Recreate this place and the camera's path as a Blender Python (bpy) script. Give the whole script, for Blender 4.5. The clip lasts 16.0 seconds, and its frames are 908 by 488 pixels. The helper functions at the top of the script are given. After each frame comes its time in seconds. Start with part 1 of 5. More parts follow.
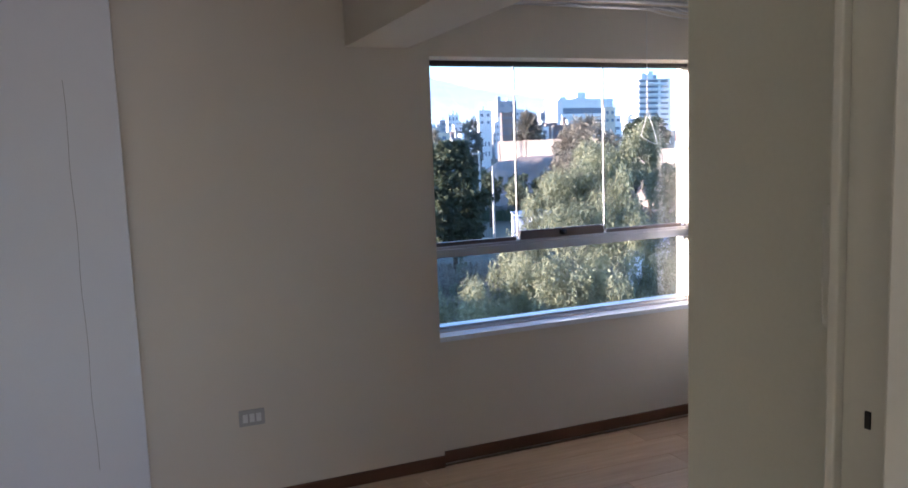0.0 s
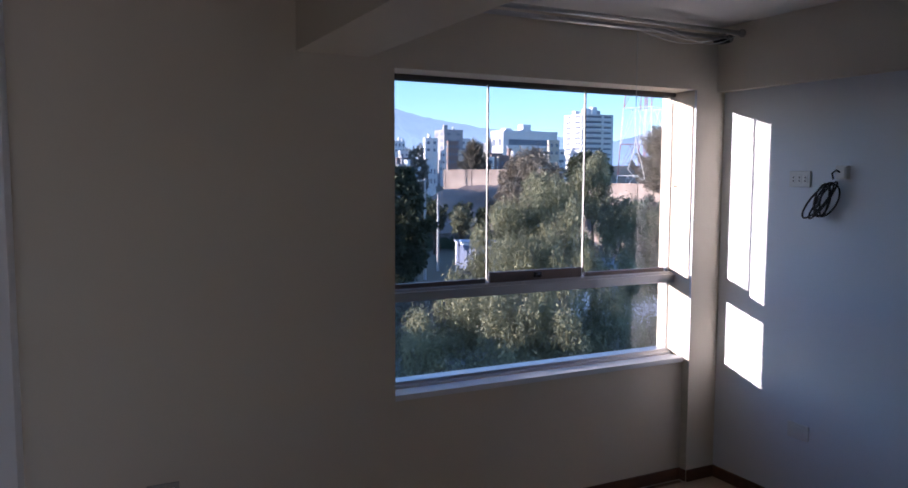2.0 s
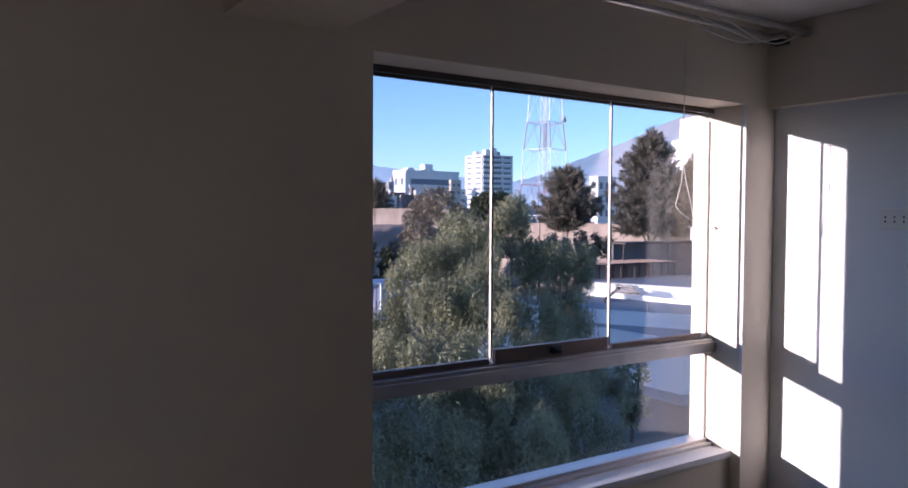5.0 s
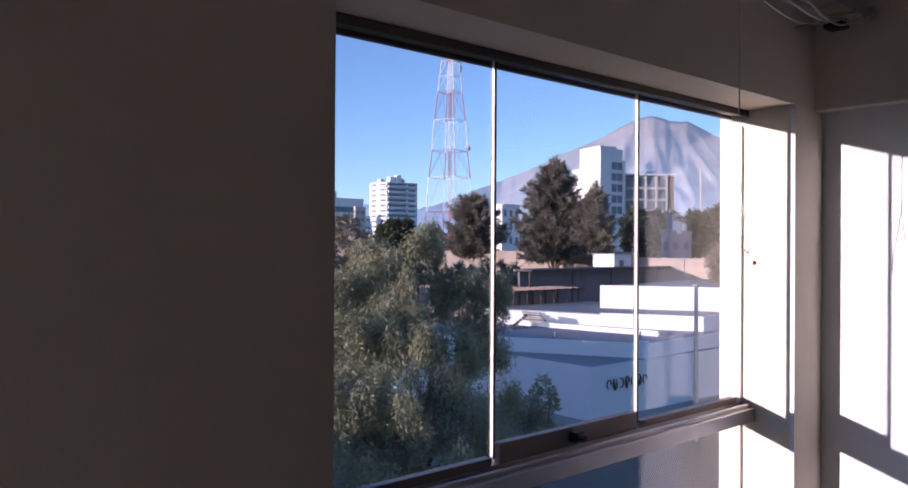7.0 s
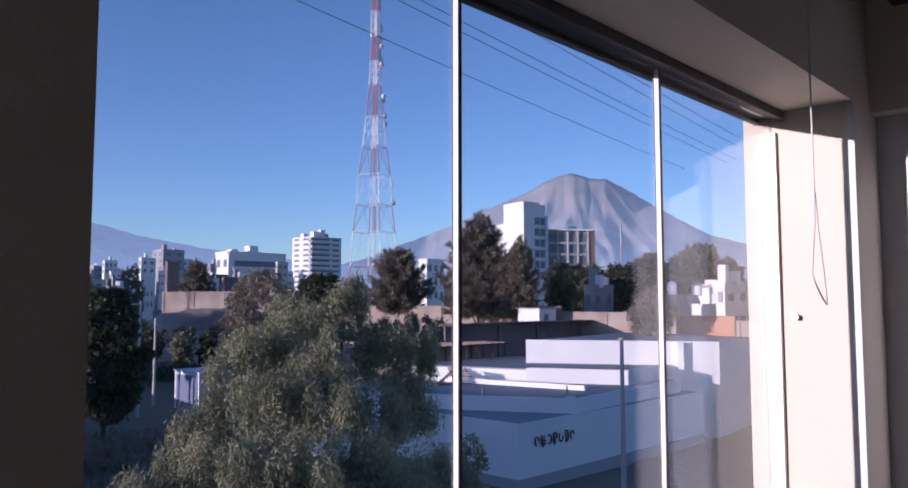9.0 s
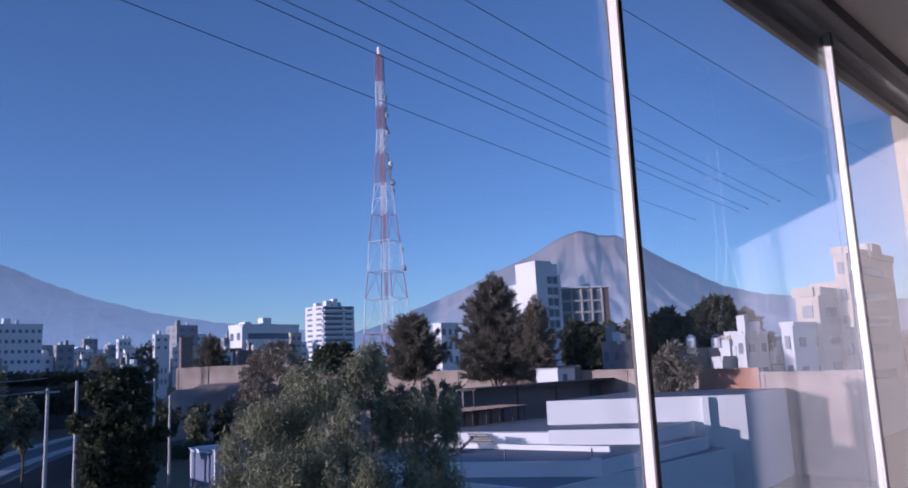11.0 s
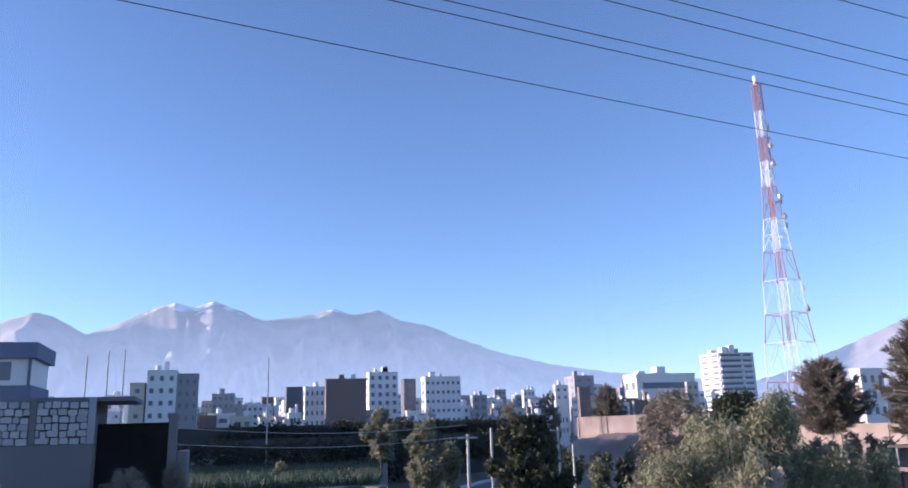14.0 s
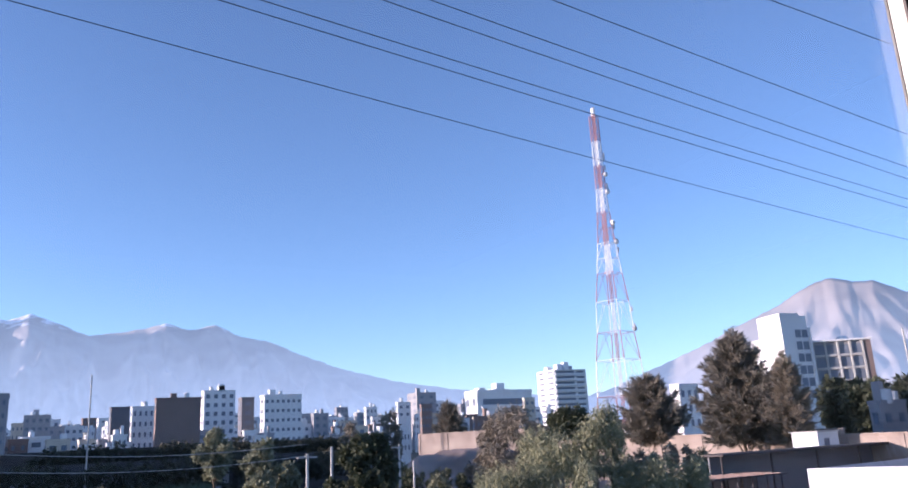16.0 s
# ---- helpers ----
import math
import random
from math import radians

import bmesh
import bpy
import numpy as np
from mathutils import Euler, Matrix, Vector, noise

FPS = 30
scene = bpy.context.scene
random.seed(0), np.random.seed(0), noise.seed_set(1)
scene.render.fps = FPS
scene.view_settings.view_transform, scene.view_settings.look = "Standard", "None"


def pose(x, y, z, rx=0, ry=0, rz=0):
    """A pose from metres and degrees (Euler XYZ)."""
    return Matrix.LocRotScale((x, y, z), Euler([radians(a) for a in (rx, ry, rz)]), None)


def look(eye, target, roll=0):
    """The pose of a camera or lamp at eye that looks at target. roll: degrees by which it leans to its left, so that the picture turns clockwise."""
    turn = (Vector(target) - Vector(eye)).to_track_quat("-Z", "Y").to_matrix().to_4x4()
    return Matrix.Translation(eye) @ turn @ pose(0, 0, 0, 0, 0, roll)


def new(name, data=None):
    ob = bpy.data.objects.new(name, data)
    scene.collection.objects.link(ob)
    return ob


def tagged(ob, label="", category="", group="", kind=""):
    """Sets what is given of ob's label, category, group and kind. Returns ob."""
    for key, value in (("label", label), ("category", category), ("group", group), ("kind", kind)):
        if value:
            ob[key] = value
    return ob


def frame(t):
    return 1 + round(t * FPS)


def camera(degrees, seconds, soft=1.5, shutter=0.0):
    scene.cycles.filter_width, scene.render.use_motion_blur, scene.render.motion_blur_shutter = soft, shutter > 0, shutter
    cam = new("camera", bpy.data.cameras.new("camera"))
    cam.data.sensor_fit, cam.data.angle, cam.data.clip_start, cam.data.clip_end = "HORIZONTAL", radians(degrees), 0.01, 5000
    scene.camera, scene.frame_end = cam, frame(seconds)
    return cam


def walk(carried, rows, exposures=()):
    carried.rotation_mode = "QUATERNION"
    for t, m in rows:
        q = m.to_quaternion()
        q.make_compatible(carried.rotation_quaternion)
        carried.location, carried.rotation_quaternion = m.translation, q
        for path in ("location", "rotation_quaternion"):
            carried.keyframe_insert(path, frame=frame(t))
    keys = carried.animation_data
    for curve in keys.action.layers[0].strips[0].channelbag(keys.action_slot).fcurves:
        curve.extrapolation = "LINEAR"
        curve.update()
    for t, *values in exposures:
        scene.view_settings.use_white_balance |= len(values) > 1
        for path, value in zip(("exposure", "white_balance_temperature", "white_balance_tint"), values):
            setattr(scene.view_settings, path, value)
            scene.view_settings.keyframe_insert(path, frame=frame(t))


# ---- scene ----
cam = camera(61.2, 16.0, soft=1.65)
PATH = [
    (0, (-1.362, -3.497, 1.591), (-0.599, -1.664, 1.353), -2.1),
    (0.5, (-1.309, -3.421, 1.591), (-0.582, -1.567, 1.405), -1.4),
    (1, (-1.289, -3.266, 1.608), (-0.548, -1.417, 1.429), -0.7),
    (1.5, (-1.275, -3.117, 1.613), (-0.44, -1.307, 1.454), -0.3),
    (2, (-1.23, -2.966, 1.599), (-0.327, -1.189, 1.428), 0.2),
    (2.5, (-1.151, -2.777, 1.588), (-0.256, -0.997, 1.414), 0.2),
    (3, (-1.096, -2.597, 1.597), (-0.202, -0.816, 1.426), 0.2),
    (3.5, (-1.075, -2.414, 1.584), (-0.175, -0.636, 1.417), 0.4),
    (4, (-1.077, -2.196, 1.611), (-0.102, -0.452, 1.521), 0.7),
    (4.2, (-1.071, -2.121, 1.609), (-0.035, -0.412, 1.532), 0.6),
    (6.3, (-0.8, -1.366, 1.585), (0.39, 0.241, 1.534), 0.3),
    (6.5, (-0.765, -1.262, 1.594), (0.459, 0.32, 1.56), 0.3),
    (7, (-0.689, -1.08, 1.609), (0.633, 0.421, 1.613), 0.3),
    (7.5, (-0.581, -0.934, 1.591), (0.832, 0.481, 1.598), 0.7),
    (8, (-0.417, -0.778, 1.603), (1.005, 0.627, 1.665), 1.2),
    (10.3, (-0.043, -0.221, 1.593), (1.448, 1.091, 1.829), -2.2),
    (10.5, (-0.016, -0.183, 1.598), (1.457, 1.144, 1.858), -2.0),
    (11, (0.011, -0.13, 1.607), (1.438, 1.236, 1.918), -2.6),
    (11.5, (0.038, -0.104, 1.607), (1.456, 1.263, 1.954), -3.2),
    (12, (0.051, -0.092, 1.606), (1.458, 1.277, 1.989), -3.5),
    (12.5, (0.058, -0.078, 1.6), (1.261, 1.468, 2.003), -3.1),
    (13, (0.075, -0.05, 1.58), (0.925, 1.708, 2.012), -2.4),
    (13.5, (0.085, -0.04, 1.58), (0.771, 1.783, 2.036), -2.1),
    (14, (0.085, -0.04, 1.58), (0.677, 1.811, 2.052), -1.8),
    (14.5, (0.085, -0.04, 1.575), (0.635, 1.821, 2.058), -1.6),
    (15, (0.085, -0.04, 1.575), (0.625, 1.823, 2.062), -1.4),
    (15.5, (0.091, -0.045, 1.575), (0.709, 1.792, 2.067), -1.8),
    (16, (0.093, -0.046, 1.59), (1.047, 1.64, 2.088), -3.0),
]
EXPOSURES = [(0, 2.98, 6100, 23), (0.5, 2.52, 6000, 23), (1.5, 1.96, 5950, 26), (3.5, 1.67, 5950, 29), (7, 1.27, 6200, 37), (8.2, 1.04, 6050, 37), (10.3, 0.5, 5600, 37), (12.5, 0.52, 5500, 38), (13.2, 1.55, 6350, 34), (16, 1.62, 6450, 34)]
walk(cam, [(t, look(eye, target, roll)) for t, eye, target, roll in PATH], EXPOSURES)

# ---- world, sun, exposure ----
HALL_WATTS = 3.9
SUN_AZ, SUN_EL = -73.5, 5.2          # degrees from +y towards +x, and above the horizon
world = bpy.data.worlds.new("world")
scene.world = world
world.use_nodes = True
wn = world.node_tree.nodes
sky = wn.new("ShaderNodeTexSky")
sky.sky_type, sky.sun_disc = "NISHITA", False
sky.sun_elevation, sky.sun_rotation = radians(SUN_EL), radians(SUN_AZ)
sky.altitude, sky.air_density, sky.dust_density, sky.ozone_density = 2400, 1.0, 1.5, 2.6
wn["Background"].inputs["Strength"].default_value = 0.15
world.node_tree.links.new(sky.outputs[0], wn["Background"].inputs[0])
sun = new("sun", bpy.data.lights.new("sun", "SUN"))
sun.data.energy, sun.data.angle, sun.data.color = 2.85, radians(0.5), (1.0, 0.88, 0.75)
sa, se = radians(SUN_AZ), radians(SUN_EL)
sun_dir = Vector((math.sin(sa) * math.cos(se), math.cos(sa) * math.cos(se), math.sin(se)))
sun.matrix_world = look(sun_dir * 50, (0, 0, 0))

# ---- materials ----
def mat(name, color, rough=0.6, metal=0.0, var=0.12, scale=3.0, fine=60.0, bump=0.05, second=None, mix=0.5, piece=0.0):
    """Two scales of tone variation and a fine relief over a base colour; piece: tone change from piece to piece."""
    m = bpy.data.materials.new(name)
    m.use_nodes = True
    n, l = m.node_tree.nodes, m.node_tree.links
    b = n["Principled BSDF"]
    b.inputs["Roughness"].default_value, b.inputs["Metallic"].default_value = rough, metal
    co = n.new("ShaderNodeTexCoord")
    big, small = n.new("ShaderNodeTexNoise"), n.new("ShaderNodeTexNoise")
    big.inputs["Scale"].default_value, big.inputs["Detail"].default_value = scale, 5
    small.inputs["Scale"].default_value, small.inputs["Detail"].default_value = fine, 3
    l.new(co.outputs["Object"], big.inputs["Vector"])
    l.new(co.outputs["Object"], small.inputs["Vector"])
    ramp = n.new("ShaderNodeValToRGB")
    lo = tuple(c * (1 - var) for c in color)
    hi = second or tuple(min(1, c * (1 + var)) for c in color)
    ramp.color_ramp.elements[0].position, ramp.color_ramp.elements[1].position = 0.5 - mix / 2, 0.5 + mix / 2
    ramp.color_ramp.elements[0].color, ramp.color_ramp.elements[1].color = (*lo, 1), (*hi, 1)
    l.new(big.outputs[0], ramp.inputs[0])
    hsv = n.new("ShaderNodeHueSaturation")
    mr = n.new("ShaderNodeMapRange")
    mr.inputs[3].default_value, mr.inputs[4].default_value = 1 - var, 1 + var
    l.new(small.outputs[0], mr.inputs[0])
    value = mr.outputs[0]
    if piece:
        info, pm, mul = n.new("ShaderNodeObjectInfo"), n.new("ShaderNodeMapRange"), n.new("ShaderNodeMath")
        pm.inputs[3].default_value, pm.inputs[4].default_value = 1 - piece, 1 + piece
        mul.operation = "MULTIPLY"
        l.new(info.outputs["Random"], pm.inputs[0])
        l.new(pm.outputs[0], mul.inputs[0])
        l.new(value, mul.inputs[1])
        value = mul.outputs[0]
    l.new(value, hsv.inputs["Value"])
    l.new(ramp.outputs[0], hsv.inputs["Color"])
    l.new(hsv.outputs[0], b.inputs["Base Color"])
    bp = n.new("ShaderNodeBump")
    bp.inputs["Strength"].default_value, bp.inputs["Distance"].default_value = bump, 0.02
    l.new(small.outputs[0], bp.inputs["Height"])
    l.new(bp.outputs[0], b.inputs["Normal"])
    return m


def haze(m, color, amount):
    """Air light painted on as emission, for far things kilometres away."""
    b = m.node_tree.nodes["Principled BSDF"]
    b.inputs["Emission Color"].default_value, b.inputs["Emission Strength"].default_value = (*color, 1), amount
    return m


def glass_mat(name, tint=(1, 1, 1)):
    m = bpy.data.materials.new(name)
    m.use_nodes = True
    n, l = m.node_tree.nodes, m.node_tree.links
    n.remove(n["Principled BSDF"])
    clear, gloss, mixer, fres = n.new("ShaderNodeBsdfTransparent"), n.new("ShaderNodeBsdfGlossy"), n.new("ShaderNodeMixShader"), n.new("ShaderNodeLayerWeight")
    power, scale = n.new("ShaderNodeMath"), n.new("ShaderNodeMath")
    power.operation, scale.operation = "POWER", "MULTIPLY_ADD"
    power.inputs[1].default_value, scale.inputs[1].default_value, scale.inputs[2].default_value = 4.2, 0.9, 0.035
    clear.inputs[0].default_value = (*tint, 1)
    gloss.inputs["Roughness"].default_value = 0.0
    fres.inputs["Blend"].default_value = 0.5
    l.new(fres.outputs["Facing"], power.inputs[0])
    l.new(power.outputs[0], scale.inputs[0])
    l.new(scale.outputs[0], mixer.inputs[0])
    l.new(clear.outputs[0], mixer.inputs[1])
    l.new(gloss.outputs[0], mixer.inputs[2])
    l.new(mixer.outputs[0], n["Material Output"].inputs[0])
    return m


def wood_mat(name, dark, light, piece=0.0, rough=0.35):
    m = mat(name, dark, rough, var=0.1, scale=2.2, fine=40, bump=0.04, second=light, mix=0.6, piece=piece)
    n, l = m.node_tree.nodes, m.node_tree.links
    mp = n.new("ShaderNodeMapping")
    mp.inputs["Scale"].default_value = (1.2, 14, 14)
    co = [x for x in n if x.type == "TEX_COORD"][0]
    l.new(co.outputs["Object"], mp.inputs["Vector"])
    for x in n:
        if x.type == "TEX_NOISE":
            l.new(mp.outputs[0], x.inputs["Vector"])
    return m


PAINT = mat("cream_wall_paint", (0.71, 0.652, 0.55), 0.7, var=0.035, scale=1.3, fine=180, bump=0.06)
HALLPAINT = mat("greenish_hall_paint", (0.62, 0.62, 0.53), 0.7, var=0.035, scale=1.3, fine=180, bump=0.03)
WHITE = mat("white_wall_paint", (0.73, 0.765, 0.81), 0.6, var=0.03, scale=1.1, fine=180, bump=0.05)
CEIL = mat("ceiling_paint", (0.78, 0.77, 0.75), 0.8, var=0.03, scale=1.5, fine=150, bump=0.06)
OAK = wood_mat("oak_laminate", (0.46, 0.325, 0.22), (0.58, 0.44, 0.31), piece=0.14)
BASEWOOD = wood_mat("baseboard_wood", (0.11, 0.048, 0.026), (0.17, 0.078, 0.042), rough=0.4)
ALU = mat("anodised_aluminium", (0.55, 0.55, 0.56), 0.38, 0.85, var=0.05, scale=8, fine=200, bump=0.02)
ALUCLAMP = mat("bronze_grey_clamp", (0.20, 0.17, 0.165), 0.45, 0.5, var=0.06, scale=8, fine=200, bump=0.02)
# darker copy of the aluminium; the head track's shade is in its colour
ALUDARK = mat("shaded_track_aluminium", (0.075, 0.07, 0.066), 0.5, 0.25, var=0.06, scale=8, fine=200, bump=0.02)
PLASTIC = mat("white_plastic", (0.72, 0.72, 0.70), 0.4, var=0.03, scale=10, fine=200, bump=0.01)
GREYPLATE = mat("grey_outlet_plate", (0.42, 0.41, 0.39), 0.5, var=0.08, scale=20, fine=200, bump=0.02)
BLACK = mat("black_cable", (0.012, 0.012, 0.013), 0.5, var=0.1, scale=20, fine=200, bump=0.02)
CLEARSTRIP = mat("milky_seal_strip", (0.82, 0.81, 0.77), 0.35, var=0.04, scale=5, fine=120, bump=0.02)
GLASS = glass_mat("window_glass", (0.97, 0.985, 0.98))
DOORPAINT = mat("door_lacquer", (0.62, 0.62, 0.55), 0.45, var=0.03, scale=2, fine=150, bump=0.02)
BRASSY = mat("steel_lock", (0.45, 0.43, 0.40), 0.35, 0.9, var=0.05)

# ---- mesh helpers ----
def box(bm, x0, x1, y0, y1, z0, z1):
    r = bmesh.ops.create_cube(bm, size=1.0, matrix=Matrix.Translation(((x0 + x1) / 2, (y0 + y1) / 2, (z0 + z1) / 2)) @ Matrix.Diagonal((abs(x1 - x0), abs(y1 - y0), abs(z1 - z0), 1)))
    return r["verts"]


def rod(bm, a, b, r0, r1=None, n=10):
    a, b = Vector(a), Vector(b)
    m = Matrix.Translation((a + b) / 2) @ (b - a).to_track_quat("Z", "Y").to_matrix().to_4x4()
    bmesh.ops.create_cone(bm, cap_ends=True, segments=n, radius1=r0, radius2=r0 if r1 is None else r1, depth=(b - a).length, matrix=m)


def bevel(bm, w=0.003, seg=2):
    bmesh.ops.bevel(bm, geom=[e for e in bm.edges if len(e.link_faces) == 2 and e.calc_face_angle(0) > 0.6], offset=w, segments=seg, profile=0.5, affect="EDGES", clamp_overlap=True)


def mesh_of(name, bm, material, smooth=False):
    me = bpy.data.meshes.new(name)
    bm.to_mesh(me)
    bm.free()
    me.materials.append(material)
    if smooth:
        for p in me.polygons:
            p.use_smooth = True
    return me


def part(name, bm, material, parent=None, label="", smooth=False):
    ob = new(name, mesh_of(name, bm, material, smooth))
    ob.parent = parent
    return tagged(ob, label)


def thing(name, label, category, group="", kind="", at=(0, 0, 0)):
    ob = new(name)
    ob.location = at
    ob.empty_display_size = 0.1
    return tagged(ob, label, category, group, kind)


def solid(name, boxes, material, label, category, kind="structure", bev=0.0):
    bm = bmesh.new()
    for b in boxes:
        box(bm, *b)
    if bev:
        bevel(bm, bev)
    ob = part(name, bm, material)
    return tagged(ob, label, category, "", kind)


def boxpart(name, b, material, parent, label="", bev=0.002):
    bm = bmesh.new()
    box(bm, *b)
    if bev:
        bevel(bm, bev)
    return part(name, bm, material, parent, label)


def tube(name, pts, r, material, parent=None, label=""):
    cu = bpy.data.curves.new(name, "CURVE")
    cu.dimensions, cu.bevel_depth, cu.bevel_resolution = "3D", r, 2
    sp = cu.splines.new("POLY")
    sp.points.add(len(pts) - 1)
    for p, q in zip(sp.points, pts):
        p.co = (*q, 1)
    tmp = bpy.data.objects.new(name, cu)
    scene.collection.objects.link(tmp)
    me = bpy.data.meshes.new_from_object(tmp.evaluated_get(bpy.context.evaluated_depsgraph_get()))
    bpy.data.objects.remove(tmp)
    me.materials.clear()
    me.materials.append(material)
    ob = new(name, me)
    ob.parent = parent
    return tagged(ob, label)


# ---- the room ----
XW, XR, YO, CH = 1.66, 1.852, 0.25, 2.37      # window's far end, side wall, outer face, ceiling
GY, M1, M2 = 0.185, 0.545, 1.10               # glass plane and the two pane joints
SILL, RAIL, HEAD = 0.665, 1.07, 2.05

solid("wall_north", [(-2.2, 0, 0, YO, -0.1, CH), (0, XW, 0, YO, HEAD, CH), (0, XW, 0.05, YO, -0.1, SILL - 0.03), (XW, 3.0, 0, YO, -0.1, CH)],
      PAINT, "cream painted window wall with a recessed bay", "wall")
solid("wall_east", [(XR, XR + 0.15, -2.82, 0, 0, 2.045)], WHITE, "white painted side wall in raking sunlight", "wall")
solid("wall_east_beam", [(XR - 0.055, XR + 0.15, -2.82, 0, 2.045, CH)], PAINT, "cream painted beam along the side wall", "beam")
solid("wall_west", [(-2.2, -2.05, -6.0, 0, 0, CH)], PAINT, "cream painted side wall", "wall")
solid("wall_pier", [(-2.05, -1.385, -0.35, 0, 0, CH)], WHITE, "white painted corner pier with a hairline crack", "wall")
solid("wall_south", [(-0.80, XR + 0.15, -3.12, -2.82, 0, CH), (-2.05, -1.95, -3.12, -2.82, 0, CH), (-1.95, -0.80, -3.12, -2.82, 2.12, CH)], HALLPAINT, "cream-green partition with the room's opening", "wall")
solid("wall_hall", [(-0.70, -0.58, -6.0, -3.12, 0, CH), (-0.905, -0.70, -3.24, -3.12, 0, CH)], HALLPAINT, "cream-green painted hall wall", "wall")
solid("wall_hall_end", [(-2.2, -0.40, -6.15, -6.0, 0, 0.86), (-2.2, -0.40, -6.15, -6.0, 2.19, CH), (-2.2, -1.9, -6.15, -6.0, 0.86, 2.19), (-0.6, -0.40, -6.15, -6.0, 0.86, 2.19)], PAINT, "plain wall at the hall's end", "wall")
solid("ceiling", [(-2.2, 3.0, -6.15, YO, CH, CH + 0.15)], CEIL, "white painted ceiling", "ceiling")
solid("ceiling_beam", [(-0.41, -0.11, -2.82, 0, 2.085, CH)], PAINT, "cream painted dropped beam under the ceiling", "beam")
solid("wall_building", [(-2.2, 3.0, -6.15, YO, -9.6, -0.12)], PAINT, "plain storeys of the apartment house below", "wall")
solid("wall_building_east", [(2.85, 3.0, -6.15, 0, -0.12, CH), (XR + 0.15, 2.85, -6.15, -6.0, -0.12, CH), (-0.40, XR + 0.15, -6.15, -6.0, -0.12, CH)], PAINT, "plain outer walls of the apartment house", "wall")
solid("floor", [(-2.2, 2.85, -6.0, 0.05, -0.12, -0.012)], BASEWOOD, "screed under the laminate boards", "floor")

EYE = Vector((0.05, -0.1, 1.6))


def spot(az, d):
    return EYE.x + d * math.sin(radians(az)), EYE.y + d * math.cos(radians(az))


def high(el, d):
    return EYE.z + d * math.tan(radians(el))


def ground_z(x, y):
    return -9.0 + 0.03 * min(max(0.0, math.hypot(x, y) - 80), 900)
# ---- the window ----
win = tagged(thing("window_1", "frameless sliding glass window in slim aluminium tracks", "window"), kind="structure")


def pane(name, x0, x1, z0, z1, y=GY):
    bm = bmesh.new()
    box(bm, x0, x1, y - 0.004, y + 0.004, z0, z1)
    ob = part(name, bm, GLASS, win, "clear glass pane")
    ob.visible_shadow = False
    return ob


PT, PB = HEAD - 0.016, RAIL + 0.05
pane("pane", 0.0, M1 - 0.004, PB, PT)
pane("pane", M1 + 0.004, M2 - 0.004, PB, PT)
pane("pane", M2 + 0.004, XW, PB, PT)
pane("pane", 0.0, XW, SILL + 0.02, RAIL - 0.016, GY + 0.012)
for x in (M1, M2):
    strip = boxpart("seal_strip", (x - 0.003, x + 0.003, GY - 0.005, GY + 0.004, PB, PT), CLEARSTRIP, win, "milky white vertical seal strip", 0.001)
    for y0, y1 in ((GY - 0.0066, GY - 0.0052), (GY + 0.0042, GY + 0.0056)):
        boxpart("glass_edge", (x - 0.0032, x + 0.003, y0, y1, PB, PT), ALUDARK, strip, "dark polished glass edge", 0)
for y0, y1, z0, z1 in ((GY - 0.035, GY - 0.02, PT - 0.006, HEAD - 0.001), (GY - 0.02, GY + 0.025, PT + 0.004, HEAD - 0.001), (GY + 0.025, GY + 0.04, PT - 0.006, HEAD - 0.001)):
    boxpart("top_track", (0, XW, y0, y1, z0, z1), ALUDARK, win, "aluminium head track, shade put into its dark colour")
boxpart("middle_rail", (0, XW, GY - 0.06, GY + 0.05, RAIL - 0.018, RAIL + 0.024), ALU, win, "aluminium middle rail")
for y0, y1 in ((GY - 0.045, GY - 0.032), (GY - 0.005, GY + 0.005), (GY + 0.032, GY + 0.045)):
    boxpart("rail_track", (0, XW, y0, y1, RAIL + 0.024, RAIL + 0.036), ALU, win)
boxpart("bottom_profile", (M1 + 0.012, M2 - 0.012, GY - 0.012, GY + 0.012, RAIL + 0.036, RAIL + 0.084), ALUCLAMP, win, "bronze-grey clamp along the pane's foot")
boxpart("bottom_profile", (M2 + 0.012, XW - 0.03, GY - 0.012, GY + 0.012, RAIL + 0.036, RAIL + 0.056), ALUCLAMP, win)
boxpart("bottom_profile", (0, M1 - 0.012, GY - 0.012, GY + 0.012, RAIL + 0.036, RAIL + 0.056), ALUCLAMP, win)
boxpart("side_profile", (XW - 0.012, XW, GY - 0.016, GY + 0.02, SILL, HEAD - 0.05), ALU, win, "slim aluminium side channel")
boxpart("lower_track", (0, XW, GY - 0.03, GY + 0.045, SILL - 0.005, SILL + 0.022), ALU, win, "aluminium sill track")
boxpart("lower_track", (0, XW, GY - 0.05, GY - 0.03, SILL - 0.005, SILL + 0.01), ALU, win)
bm = bmesh.new()
box(bm, 0.80, 0.835, GY - 0.035, GY - 0.012, RAIL + 0.05, RAIL + 0.075)
rod(bm, (0.815, GY - 0.03, RAIL + 0.062), (0.815, GY - 0.055, RAIL + 0.062), 0.009)
bevel(bm, 0.002)
part("latch", bm, BLACK, win, "small black latch knob")
